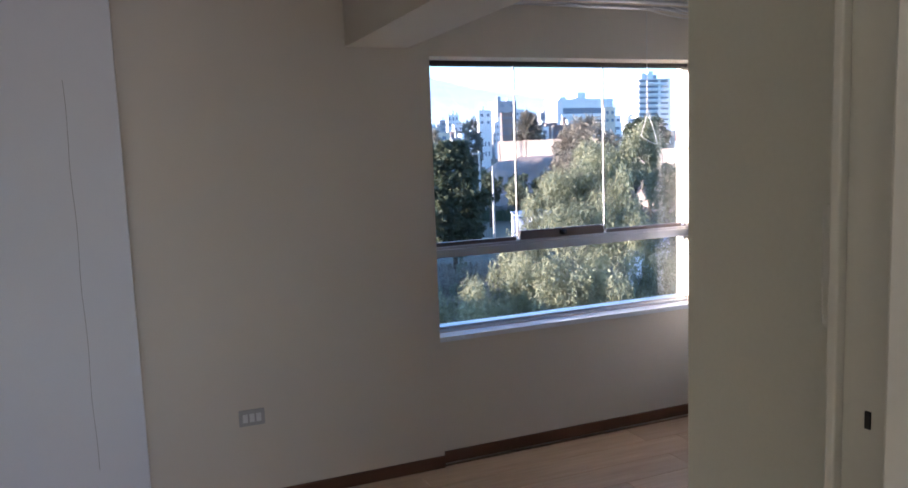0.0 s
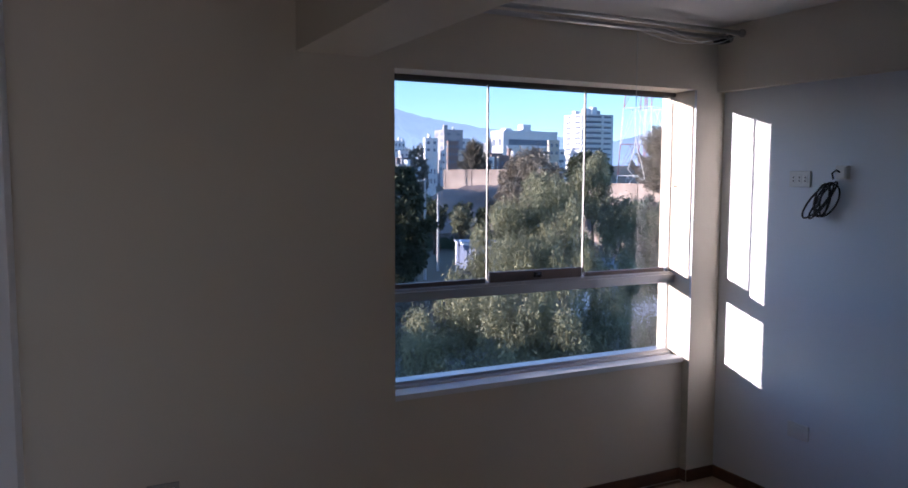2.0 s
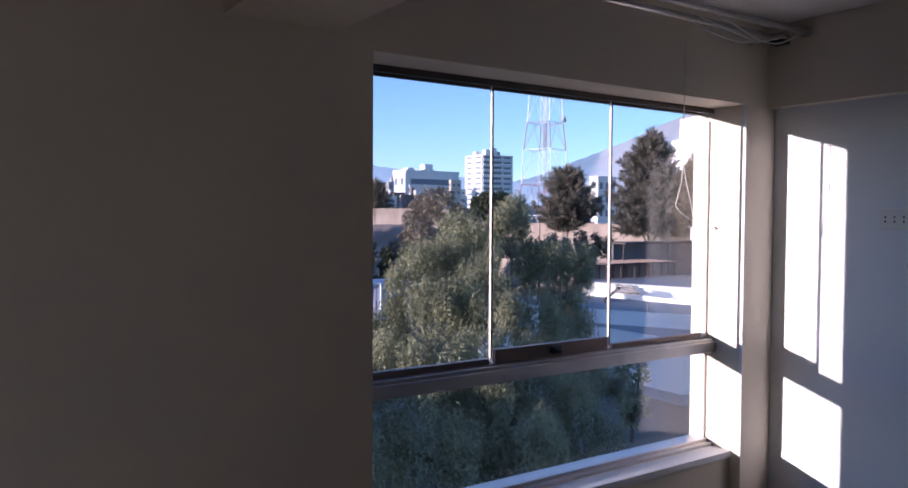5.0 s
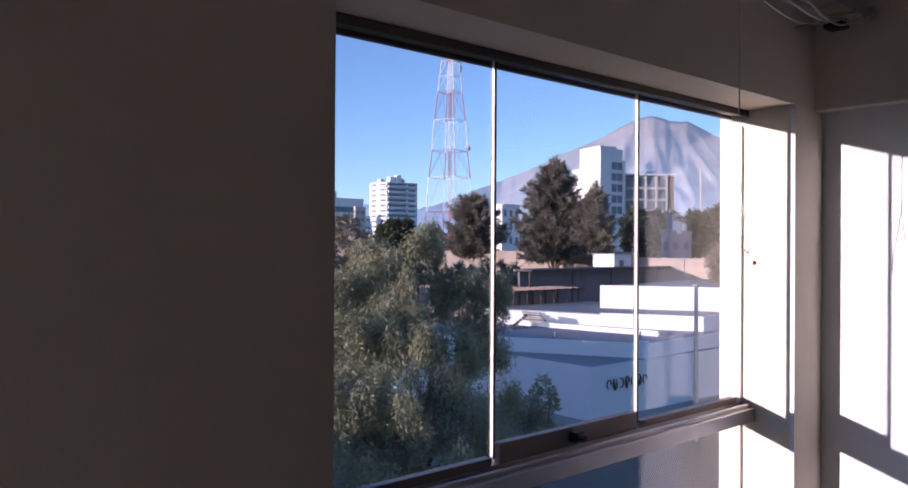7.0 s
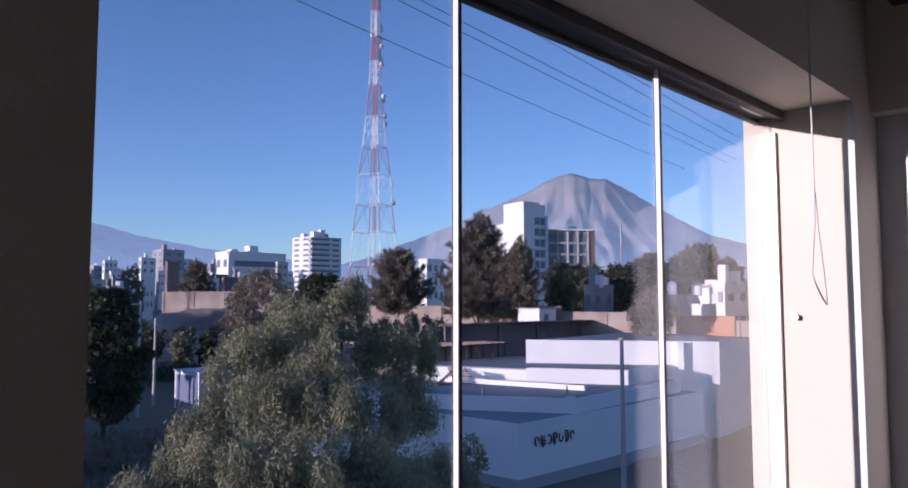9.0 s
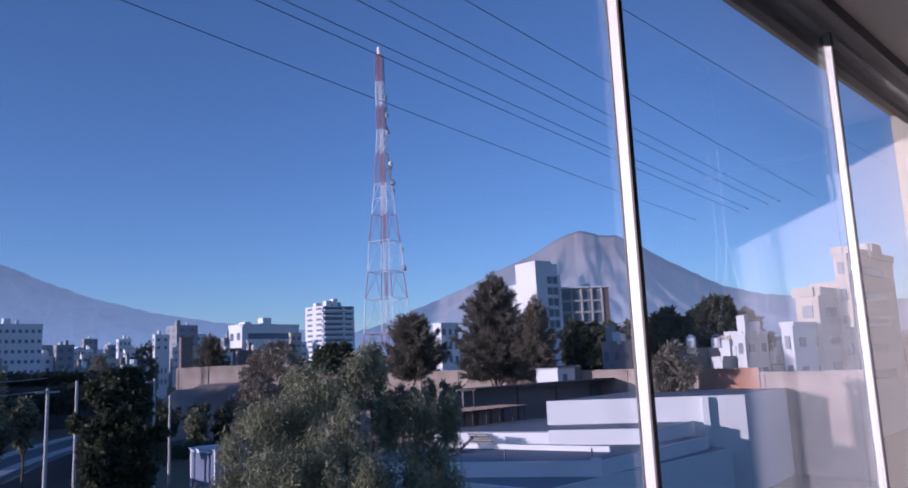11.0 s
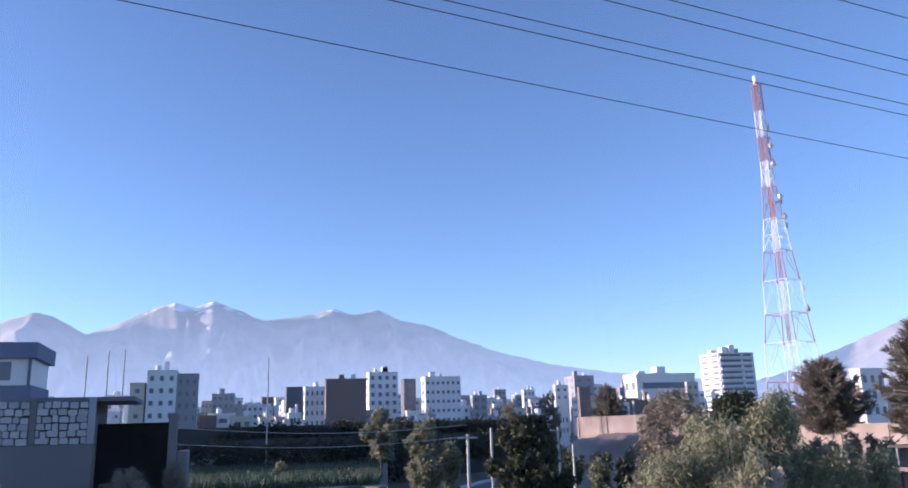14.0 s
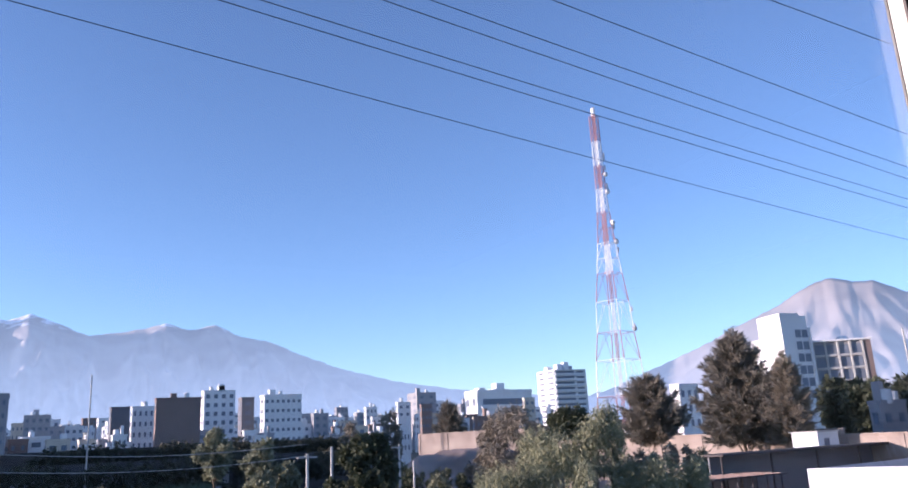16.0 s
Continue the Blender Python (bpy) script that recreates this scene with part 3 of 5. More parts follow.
# ---- mountains ----
def mountain(name, prof, d, label, snow, seed, hz, peak=None):
    m = mat(name + "_rock", (0.20, 0.175, 0.17), 0.95, var=0.22, scale=0.006, fine=0.05, bump=0.9, second=(0.31, 0.275, 0.26))
    n, l = m.node_tree.nodes, m.node_tree.links
    b = n["Principled BSDF"]
    if snow:
        geo, sep, mr, nz, add, mx = n.new("ShaderNodeNewGeometry"), n.new("ShaderNodeSeparateXYZ"), n.new("ShaderNodeMapRange"), n.new("ShaderNodeTexNoise"), n.new("ShaderNodeMath"), n.new("ShaderNodeMixRGB")
        co = [x for x in n if x.type == "TEX_COORD"][0]
        nz.inputs["Scale"].default_value, nz.inputs["Detail"].default_value = 0.02, 8
        l.new(co.outputs["Object"], nz.inputs["Vector"])
        l.new(geo.outputs["Position"], sep.inputs[0])
        mr.inputs[1].default_value, mr.inputs[2].default_value = snow[0], snow[1]
        mr.inputs[3].default_value, mr.inputs[4].default_value = -0.75, 0.06
        l.new(sep.outputs["Z"], mr.inputs[0])
        l.new(mr.outputs[0], add.inputs[0])
        l.new(nz.outputs[0], add.inputs[1])
        sharp = n.new("ShaderNodeMapRange")
        sharp.inputs[1].default_value, sharp.inputs[2].default_value = 0.48, 0.6
        l.new(add.outputs[0], sharp.inputs[0])
        old = b.inputs["Base Color"].links[0].from_socket
        l.new(sharp.outputs[0], mx.inputs[0])
        l.new(old, mx.inputs[1])
        mx.inputs[2].default_value = (0.62, 0.63, 0.66, 1)
        l.new(mx.outputs[0], b.inputs["Base Color"])
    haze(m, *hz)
    # painted haze: emission runs from strong at the foot to weak at the top
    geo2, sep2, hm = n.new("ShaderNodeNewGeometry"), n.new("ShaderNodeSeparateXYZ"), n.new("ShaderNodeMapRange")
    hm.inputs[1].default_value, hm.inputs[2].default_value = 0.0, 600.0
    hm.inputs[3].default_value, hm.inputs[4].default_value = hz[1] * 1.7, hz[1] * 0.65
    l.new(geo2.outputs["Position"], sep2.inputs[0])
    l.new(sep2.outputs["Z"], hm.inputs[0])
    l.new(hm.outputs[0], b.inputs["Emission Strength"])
    A = np.linspace(prof[0][0], prof[-1][0], 420)
    E = np.interp(A, [p[0] for p in prof], [p[1] for p in prof])
    E = np.convolve(np.pad(E, 1, mode="edge"), [0.2, 0.6, 0.2], "valid")
    bm = bmesh.new()
    R, rows = 46, []
    for j in range(R + 5):
        row = []
        for a, e in zip(A, E):
            s = min(j / R, 1.0)
            dd = d * (0.62 + 0.38 * s) if j <= R else d * (1 + 0.03 * (j - R))
            x, y = spot(a, dd)
            top = high(e, d) + d * 0.0014 * noise.fractal(Vector((a * 1.9, seed, 0)), 1.0, 2.0, 4)
            u = a * 0.42 if peak is None else (a - peak) * 0.26 / (1.25 - s)
            nz = noise.ridged_multi_fractal(Vector((u + (0.35 if peak is None else 0.10) * noise.noise(Vector((a * 0.8, s * 4, seed))), s * 2.4 + 0.06 * a, seed)), 1.0, 2.1, 5, 1.0, 2.0) - 1.0
            z = 8 + (top - 8) * (s ** 1.55 if j <= R else 1 - 0.15 * (j - R))
            z += (0.11 if peak is None else 0.032) * (top - 8) * nz * math.sin(math.pi * s) * 2
            row.append(bm.verts.new((x, y, z)))
        rows.append(row)
    for j in range(len(rows) - 1):
        for k in range(len(A) - 1):
            bm.faces.new((rows[j][k], rows[j][k + 1], rows[j + 1][k + 1], rows[j + 1][k]))
    ob = part(name, bm, m, smooth=True)
    return tagged(ob, label, "mountain", "", "structure")


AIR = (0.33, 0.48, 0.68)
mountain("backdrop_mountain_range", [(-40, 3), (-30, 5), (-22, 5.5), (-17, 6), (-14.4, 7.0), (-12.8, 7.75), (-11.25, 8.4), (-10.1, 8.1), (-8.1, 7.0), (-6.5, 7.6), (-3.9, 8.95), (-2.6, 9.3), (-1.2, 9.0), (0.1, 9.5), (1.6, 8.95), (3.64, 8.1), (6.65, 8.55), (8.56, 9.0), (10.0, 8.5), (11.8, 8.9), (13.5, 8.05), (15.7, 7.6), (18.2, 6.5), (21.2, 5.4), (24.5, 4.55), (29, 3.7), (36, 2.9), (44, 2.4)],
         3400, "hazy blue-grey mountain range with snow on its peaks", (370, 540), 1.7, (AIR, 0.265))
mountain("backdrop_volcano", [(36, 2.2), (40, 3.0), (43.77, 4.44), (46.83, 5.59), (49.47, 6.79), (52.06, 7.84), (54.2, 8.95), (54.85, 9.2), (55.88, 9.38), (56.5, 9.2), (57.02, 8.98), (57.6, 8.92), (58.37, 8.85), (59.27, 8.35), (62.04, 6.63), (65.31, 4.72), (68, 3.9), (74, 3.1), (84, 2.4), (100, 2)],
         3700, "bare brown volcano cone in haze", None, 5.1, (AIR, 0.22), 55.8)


# ---- buildings ----
def building(name, az0, azs, az1, top, d, wallmat, label, rows=4, cols=4, lcols=2, roofbits=1, band=False, group="", base=None, cat="building", deep=40):
    """A block square to the axes: near corner at azs, sunny side from az0 to azs, front from azs to az1."""
    cx, cy = spot(azs, d)
    x1 = EYE.x + (cy - EYE.y) * math.tan(radians(az1))
    y1 = cy + (min(deep, abs((cx - EYE.x) / math.tan(radians(az0)) - (cy - EYE.y))) if az0 > 0.5 else 12)
    ztop = high(top, d)
    z0 = (ground_z(cx, cy) - 0.6) if base is None else base
    w, dp, h = x1 - cx, y1 - cy, ztop - z0
    t = thing(name, label, cat, group, at=(cx, cy, z0))
    bm = bmesh.new()
    box(bm, 0, w, 0, dp, 0, h)
    part("wall", bm, wallmat, t)
    bm = bmesh.new()
    k = max(0.15, w * 0.015)
    for b in ((0, w, -k, k, h, h + 3 * k), (0, w, dp - k, dp + k, h, h + 3 * k), (-k, k, k, dp - k, h, h + 3 * k), (w - k, w + k, k, dp - k, h, h + 3 * k)):
        box(bm, *b)
    part("parapet", bm, wallmat, t)
    rg = random.Random(int(az0 * 100) + 7)
    for _ in range(roofbits):
        bx, bs = rg.uniform(0.15, 0.65) * w, rg.uniform(0.12, 0.22) * w
        boxpart("roof_room", (bx, bx + bs, 0.3 * dp, 0.3 * dp + bs, h, h + rg.uniform(1.5, 2.8)), wallmat, t, bev=0)
    if roofbits:
        bm = bmesh.new()
        tx = rg.uniform(0.2, 0.8) * w
        rod(bm, (tx, 0.2 * dp, h), (tx, 0.2 * dp, h + 1.7), 0.7, n=12)
        part("water_tank", bm, STUCCO, t, "pale roof water tank")
    ww, wh = rg.uniform(0.3, 0.5), rg.uniform(0.32, 0.48)
    fh = min(3.0, h / max(rows, 1)) if not band else (h * 0.86) / rows
    me = {}

    def window(nm, sx, sy, sz, loc):
        key = (round(sx, 2), round(sy, 2), round(sz, 2))
        if key not in me:
            bm = bmesh.new()
            box(bm, -sx / 2, sx / 2, -sy / 2, sy / 2, -sz / 2, sz / 2)
            me[key] = mesh_of(nm, bm, PANEGLASS)
        ob = new(nm, me[key])
        ob.parent, ob.location = t, loc

    for r in range(rows):
        z = h - fh * (r + 0.55)
        if z < 1:
            break
        if band:
            window("window", w * 0.84, 0.3, fh * 0.36, (w * 0.52, 0.02, z))
            bm = bmesh.new()
            box(bm, w * 0.06, w * 0.98, -0.9, 0.0, z - fh * 0.42, z - fh * 0.24)
            part("balcony", bm, wallmat, t)
        else:
            for c in range(cols):
                window("window", w / cols * ww, 0.3, fh * wh, (w * (c + 0.5) / cols, 0.02, z))
        for c in range(lcols):
            window("window", 0.3, dp / lcols * 0.45, fh * 0.45, (0.02, dp * (c + 0.5) / lcols, z))
    return t


office_h = high(3.35, 320) - ground_z(*spot(30.6, 320)) + 0.6
office = building("office_building", 29.7, 30.6, 34.6, 3.35, 320, STUCCO, "long white low-rise office block", 3, 6, 2, 2, True)
boxpart("roof_room", (11.5, 15.5, 3, 7, office_h, office_h + 4.2), STUCCO, office, "roof-top lift room", 0)
boxpart("roof_room", (3.0, 6.0, 3, 7, office_h, office_h + 2.4), STUCCO, office, "roof-top stair room", 0)
building("grey_building", 25.5, 26.2, 27.6, 3.55, 350, GREYWALL, "grey rendered block with a sunlit white side", 4, 2, 2, 1)
building("white_building", 15.0, 15.3, 17.9, 3.8, 260, STUCCO, "white six-storey block with dark windows", 6, 7, 1, 1)
building("narrow_building", 13.5, 13.75, 14.6, 3.7, 265, DARKWALL, "narrow dark block between white ones", 5, 1, 1, 0)
building("white_building", 11.0, 11.2, 13.3, 4.25, 285, STUCCO, "white building with a pale roof tank", 6, 4, 1, 2)
building("brick_building", 8.0, 8.1, 11.0, 3.8, 225, BRICKWALL, "blank brown brick party wall building", 1, 0, 1, 1)
building("grey_building", 5.2, 5.3, 6.45, 3.3, 235, DARKWALL, "dark grey blank-walled house", 1, 0, 1, 0)
building("white_building", 6.5, 6.6, 8.0, 3.3, 245, STUCCO, "white block with balconies", 5, 4, 1, 1)
building("white_building", -4.15, -4.1, -2.2, 4.55, 205, STUCCO, "white building with a tan side", 5, 3, 1, 1)
building("grey_building", -2.2, -2.15, -0.75, 4.3, 208, GREYWALL, "grey building with dark top windows", 5, 3, 1, 0)
building("tan_building", -5.2, -5.15, -4.2, 3.7, 206, TANWALL, "tan house beside a white block", 3, 1, 1, 0)
building("tan_building", 70.0, 71.4, 75.0, 3.5, 92, TANWALL, "tan concrete apartment house under construction", 4, 3, 1, 1)
building("tan_building", 72.6, 73.4, 76.0, 6.2, 96, TANWALL, "tall tan stair block of an apartment house", 5, 1, 1, 1)
building("white_house", 68.9, 69.6, 71.6, 1.6, 86, STUCCO, "white two-storey house with small windows", 2, 2, 1, 0)
building("white_building", 44.4, 45.0, 46.3, 3.0, 170, STUCCO, "white block behind the trees", 3, 3, 1, 0)


def at(az, d):
    return Vector((*spot(az, d), 0))


def prism(name, corners, z0, z1, material, parent, label="", bev=0.0):
    """An upright block over a plan of corners."""
    bm = bmesh.new()
    lo = [bm.verts.new((c[0], c[1], z0)) for c in corners]
    hi = [bm.verts.new((c[0], c[1], z1)) for c in corners]
    n = len(corners)
    for i in range(n):
        bm.faces.new((lo[i], lo[(i + 1) % n], hi[(i + 1) % n], hi[i]))
    bm.faces.new(hi)
    bm.faces.new(lo[::-1])
    bmesh.ops.recalc_face_normals(bm, faces=bm.faces)
    if bev:
        bevel(bm, bev, 1)
    return part(name, bm, material, parent, label)


def along(name, a, b, s0, s1, z0, z1, out0, out1, material, parent, label=""):
    """A block on the wall from a to b, between two shares of its length; out: metres proud of the wall, towards the eye."""
    u = (b - a).normalized()
    nrm = Vector((u.y, -u.x, 0))
    if nrm.dot(Vector((EYE.x, EYE.y, 0)) - a) < 0:
        nrm = -nrm
    p, q = a.lerp(b, s0), a.lerp(b, s1)
    return prism(name, [(v.x, v.y) for v in (p + nrm * out0, q + nrm * out0, q + nrm * out1, p + nrm * out1)], z0, z1, material, parent, label)


# white apartment tower: stacked balcony bands over set-back dark glazing
A, C, B = at(35.07, 442), at(36.35, 430), at(38.62, 440)
far = A + B - C
z0, z1 = ground_z(C.x, C.y) - 0.6, high(4.72, 430)
apt = thing("apartment_tower", "white ten-storey apartment tower with banded balconies", "building")
prism("wall", [(v.x, v.y) for v in (A, C, B, far)], z0, z1, STUCCO, apt)
FH = 2.95
for k in range(11):
    top = z1 - k * FH
    if top - FH < z0:
        break
    along("window", C, B, 0.06, 0.62, top - 2.0, top - 0.75, -0.2, 0.06, PANEGLASS, apt, "dark balcony glazing")
    along("window", C, B, 0.70, 0.93, top - 1.9, top - 0.9, -0.2, 0.06, PANEGLASS, apt, "dark window")
    along("balcony", C, B, 0.02, 0.66, top - 3.0, top - 2.05, 0.0, 1.3, STUCCO, apt, "white balcony front")
    along("eave", C, B, 0.0, 0.98, top - 0.45, top - 0.1, 0.0, 0.9, STUCCO, apt, "white slab edge")
    along("window", A, C, 0.12, 0.40, top - 2.0, top - 0.8, -0.2, 0.06, PANEGLASS, apt, "dark window")
    along("window", A, C, 0.62, 0.94, top - 2.0, top - 0.8, -0.2, 0.06, PANEGLASS, apt, "dark window")
    along("balcony", A, C, 0.55, 1.0, top - 3.0, top - 2.1, 0.0, 0.9, STUCCO, apt, "white balcony front")
for k, (u, v, w, h) in enumerate(((0.30, 0.30, 3.4, 3.2), (0.52, 0.30, 3.0, 4.4), (0.70, 0.5, 4.2, 2.6), (0.15, 0.6, 3.0, 2.2))):
    p = A + (C - A) * (1 - v) + (B - C) * u
    prism("roof_room", [(p.x - w / 2, p.y - w / 2), (p.x + w / 2, p.y - w / 2), (p.x + w / 2, p.y + w / 2), (p.x - w / 2, p.y + w / 2)], z1, z1 + h, STUCCO if k != 2 else GREYWALL, apt, "roof-top stair room")

# hospital: tall white slab block, glazed flank and a lower wing between white piers
A, C, B = at(50.75, 187), at(52.25, 180), at(53.85, 185)
far = A + B - C
hz0, hz1 = ground_z(C.x, C.y) - 0.6, high(7.25, 180)
hosp = thing("hospital_building", "tall white block with a sunlit blind side", "building")
prism("wall", [(v.x, v.y) for v in (A, C, B, far)], hz0, hz1, STUCCO, hosp)
along("parapet", C, B, 0.0, 0.72, hz1, hz1 + 0.5, -0.3, 0.05, STUCCO, hosp)
along("parapet", A, C, 0.0, 1.0, hz1, hz1 + 0.5, -0.3, 0.05, STUCCO, hosp)
along("side_bay", A, C, -0.42, 0.0, hz0, hz1 - 4.2, -1.5, -0.1, STUCCO, hosp, "lower white bay")
for k in range(6):
    top = hz1 - 3.1 - 2.6 * k
    for s0, s1 in ((0.50, 0.72), (0.76, 0.97)):
        w = along("window", C, B, s0, s1, top - 1.75, top, -0.2, 0.05, PANEGLASS, hosp, "shaded window")
        along("sill", C, B, s0, s1, top - 1.95, top - 1.75, 0.0, 0.12, STUCCO, w)
along("corner_pier", C, B, 0.985, 1.05, hz0, hz1 - 2.6, -0.6, 0.5, STUCCO, hosp, "white corner pier")
A, B = at(53.95, 186), at(57.45, 190)
wing = thing("hospital_wing", "lower wing with white piers and wide shaded windows", "building")
u = Vector(((B - A).y, -(B - A).x, 0)).normalized()
back = -u if u.dot(A) < 0 else u
wt = high(5.15, 188)
prism("wall", [(v.x, v.y) for v in (A, B, B + back * 12, A + back * 12)], hz0, wt, GREYWALL, wing)
along("roof_slab", A, B, -0.01, 1.01, wt, wt + 0.35, -11.5, 0.9, STUCCO, wing, "pale flat roof slab")
# bands and piers take mid grey instead of white, shade put into colour
for k in range(5):
    top = wt - 0.7 - 2.75 * k
    along("floor_band", A, B, 0.0, 0.86, top - 2.55, top - 2.05, 0.0, 0.45, KERB, wing, "pale floor band")
    for c in range(4):
        s0 = 0.02 + 0.21 * c
        along("window", A, B, s0 + 0.02, s0 + 0.185, top - 2.05, top, -0.2, 0.06, PANEGLASS, wing, "wide shaded window")
for c in range(5):
    along("pier", A, B, 0.21 * c, 0.21 * c + 0.03, hz0, wt, 0.0, 0.5, KERB, wing, "pale pier")
along("end_wall", A, B, 0.88, 1.0, hz0, wt - 0.2, 0.0, 0.3, BRICKWALL, wing, "brown end wall")
bm = bmesh.new()
p = A.lerp(B, 0.62) + back * 3
bmesh.ops.create_uvsphere(bm, u_segments=14, v_segments=8, radius=1.5, matrix=Matrix.Translation((p.x, p.y, wt + 0.4)) @ Matrix.Diagonal((1, 1, 0.7, 1)))
part("roof_dome", bm, STUCCO, wing, "small white roof dome", True)

tw = thing("tank_house", "dark grey roof house under a white water tank", "house", at=(*spot(63.3, 104), -9.5))
boxpart("wall", (0, 3.1, 0, 3.0, 0, high(0.45, 104) + 9.5), DARKWALL, tw, bev=0.02)
boxpart("annex", (-2.2, 0, 0.4, 3.4, 0, high(-0.1, 104) + 9.5), STUCCO, tw, "white annex", 0.02)
bm = bmesh.new()
zt = high(0.45, 104) + 9.5
rod(bm, (0.9, 1.2, zt), (0.9, 1.2, zt + 1.3), 0.62, n=14)
rod(bm, (0.9, 1.2, zt + 1.3), (0.9, 1.2, zt + 1.75), 0.62, 0.2, n=14)
part("water_tank", bm, STUCCO, tw, "white roof water tank")
gh2 = thing("guard_house", "small white rendered house by the boundary wall", "house", at=(*spot(53.4, 86), -9.0))
zt = high(-0.62, 86) + 9.0
boxpart("wall", (0, 3.2, 0, 3.0, 0, zt), STUCCO, gh2, bev=0.02)
boxpart("roof", (-0.15, 3.35, -0.2, 3.2, zt, zt + 0.12), KERB, gh2, "thin concrete roof slab", 0.01)
boxpart("window", (0.9, 1.7, -0.03, 0.05, zt - 1.5, zt - 0.6), PANEGLASS, gh2, "dark window", 0)

# far town: small houses to the foot of the mountains
rg = random.Random(11)
for k in range(230):
    a = rg.uniform(-16, 34)
    d = rg.uniform(300, 620)
    wd = rg.uniform(0.7, 1.7)
    el = rg.uniform(1.3, 2.45) if rg.random() < 0.85 else rg.uniform(2.4, 3.0)
    m = rg.choice([STUCCO, STUCCO, STUCCO, GREYWALL, TANWALL, BRICKWALL])
    tone = {"white_stucco": "white", "grey_render": "grey", "tan_render": "tan", "raw_brick_wall": "brown brick"}[m.name]
    building("town_house", a, a + wd * 0.15 if a > 1 else a + 0.02, a + wd, el, d, m, tone + " flat-roofed house in the far town", rg.randint(2, 3), rg.randint(2, 4), 1, rg.randint(0, 1), group="far town houses", cat="house", deep=14)
for k in range(16):
    a = rg.uniform(56, 69)
    d = rg.uniform(100, 160)
    m = rg.choice([STUCCO, STUCCO, GREYWALL, TANWALL])
    tone = {"white_stucco": "white", "grey_render": "grey", "tan_render": "tan"}[m.name]
    building("town_house", a, a + 0.6, a + rg.uniform(1.4, 2.6), rg.uniform(-0.5, 1.3), d, m, tone + " flat-roofed house beyond the wall", 2, 2, 1, 1, group="near town houses", cat="house", deep=12)


for k in range(56):
    a = rg.uniform(-9, 33)
    d = rg.uniform(205, 290)
    m = rg.choice([STUCCO, STUCCO, GREYWALL, BRICKWALL, TANWALL])
    tone = {"white_stucco": "white", "grey_render": "grey", "tan_render": "tan", "raw_brick_wall": "brown brick"}[m.name]
    building("town_house", a, a + 0.12 if a > 1 else a + 0.02, a + rg.uniform(0.7, 1.6), rg.uniform(0.8, 1.6), d, m, tone + " low house above the terraces", 2, rg.randint(1, 3), 1, rg.randint(0, 1), group="low town houses", cat="house", deep=9)
# ---- the low white buildings next door ----
def roofs(name, plan, z, label, rim=()):
    """A flat-roofed block over a plan; rim: edges that carry a low white parapet."""
    t = thing(name, label, "building")
    prism("wall", plan, -9.9, z - 0.1, STUCCO, t)
    prism("roof", [(x, y) for x, y in plan], z - 0.1, z, ROOFGREY, t, "grey screed roof")
    for i, h in rim:
        a, b = Vector((*plan[i], 0)), Vector((*plan[(i + 1) % len(plan)], 0))
        along("parapet", a, b, 0.0, 1.0, z - 0.098, z + h, -0.18, 0.015, STUCCO, t, "white parapet")
    return t


b1 = roofs("low_building", [(35.4, 38.5), (35.4, 27.6), (57.6, 26.8), (62.0, 38.5)], -5.62, "low white rendered building with scrawled black paint", ((0, 0.05), (1, 0.05)))
prism("plinth", [(35.32, 38.6), (35.32, 27.5), (57.6, 26.7), (57.6, 26.8), (35.4, 27.6), (35.4, 38.6)], -9.9, -8.75, GREYWALL, b1, "grey plinth")
for k in range(7):
    x = 37.0 + k * 0.58
    pts = [(x + 0.21 * math.cos(j * 0.85 + k * 2.1), 27.49 - 0.036 * (x - 36.4), -6.75 + 0.36 * math.sin(j * 0.85 + k * 2.1) * (1 if k % 2 else 0.8)) for j in range(6)]
    tube("scrawl", pts, 0.04, BLACK, b1, "black scrawl of paint")
    if k in (1, 3, 5):
        tube("scrawl", [(x - 0.16, 27.49 - 0.036 * (x - 36.4), -6.42), (x - 0.05, 27.49 - 0.036 * (x - 36.4), -7.15), (x + 0.13, 27.49 - 0.036 * (x - 36.4), -6.5)], 0.035, BLACK, b1, "black scrawl of paint")
b2 = roofs("flat_roof_building", [(33.9, 42.5), (37.5, 34.9), (41.45, 27.75), (57.0, 28.3), (57.0, 46.0), (33.9, 46.0)], -4.72, "white walled block with a grey flat roof", ((0, 0.06), (1, 0.06), (2, 0.05)))
along("low_wall", Vector((43.4, 44.0, 0)), Vector((45.9, 30.0, 0)), 0.0, 1.0, -4.722, -4.36, -0.2, 0.0, STUCCO, b2, "low white upstand across the roof")
along("end_pier", Vector((40.2, 30.0, 0)), Vector((41.45, 27.75, 0)), 0.75, 1.0, -4.72, -4.52, -0.4, 0.03, STUCCO, b2, "white parapet end")
for x, y in ((38.9, 33.4), (43.2, 29.6)):
    bm = bmesh.new()
    rod(bm, (x, y, -4.75), (x, y, -4.15), 0.06, n=8)
    part("vent_pipe", bm, DARKWALL, b2, "dark roof vent pipe")
b3 = roofs("flat_roof_building", [(44.5, 46.2), (47.7, 36.5), (51.2, 29.6), (58.3, 29.9), (58.3, 46.2)], -3.68, "raised flat roof behind a low sunlit wall", ((1, 0.08), (2, 0.06)))
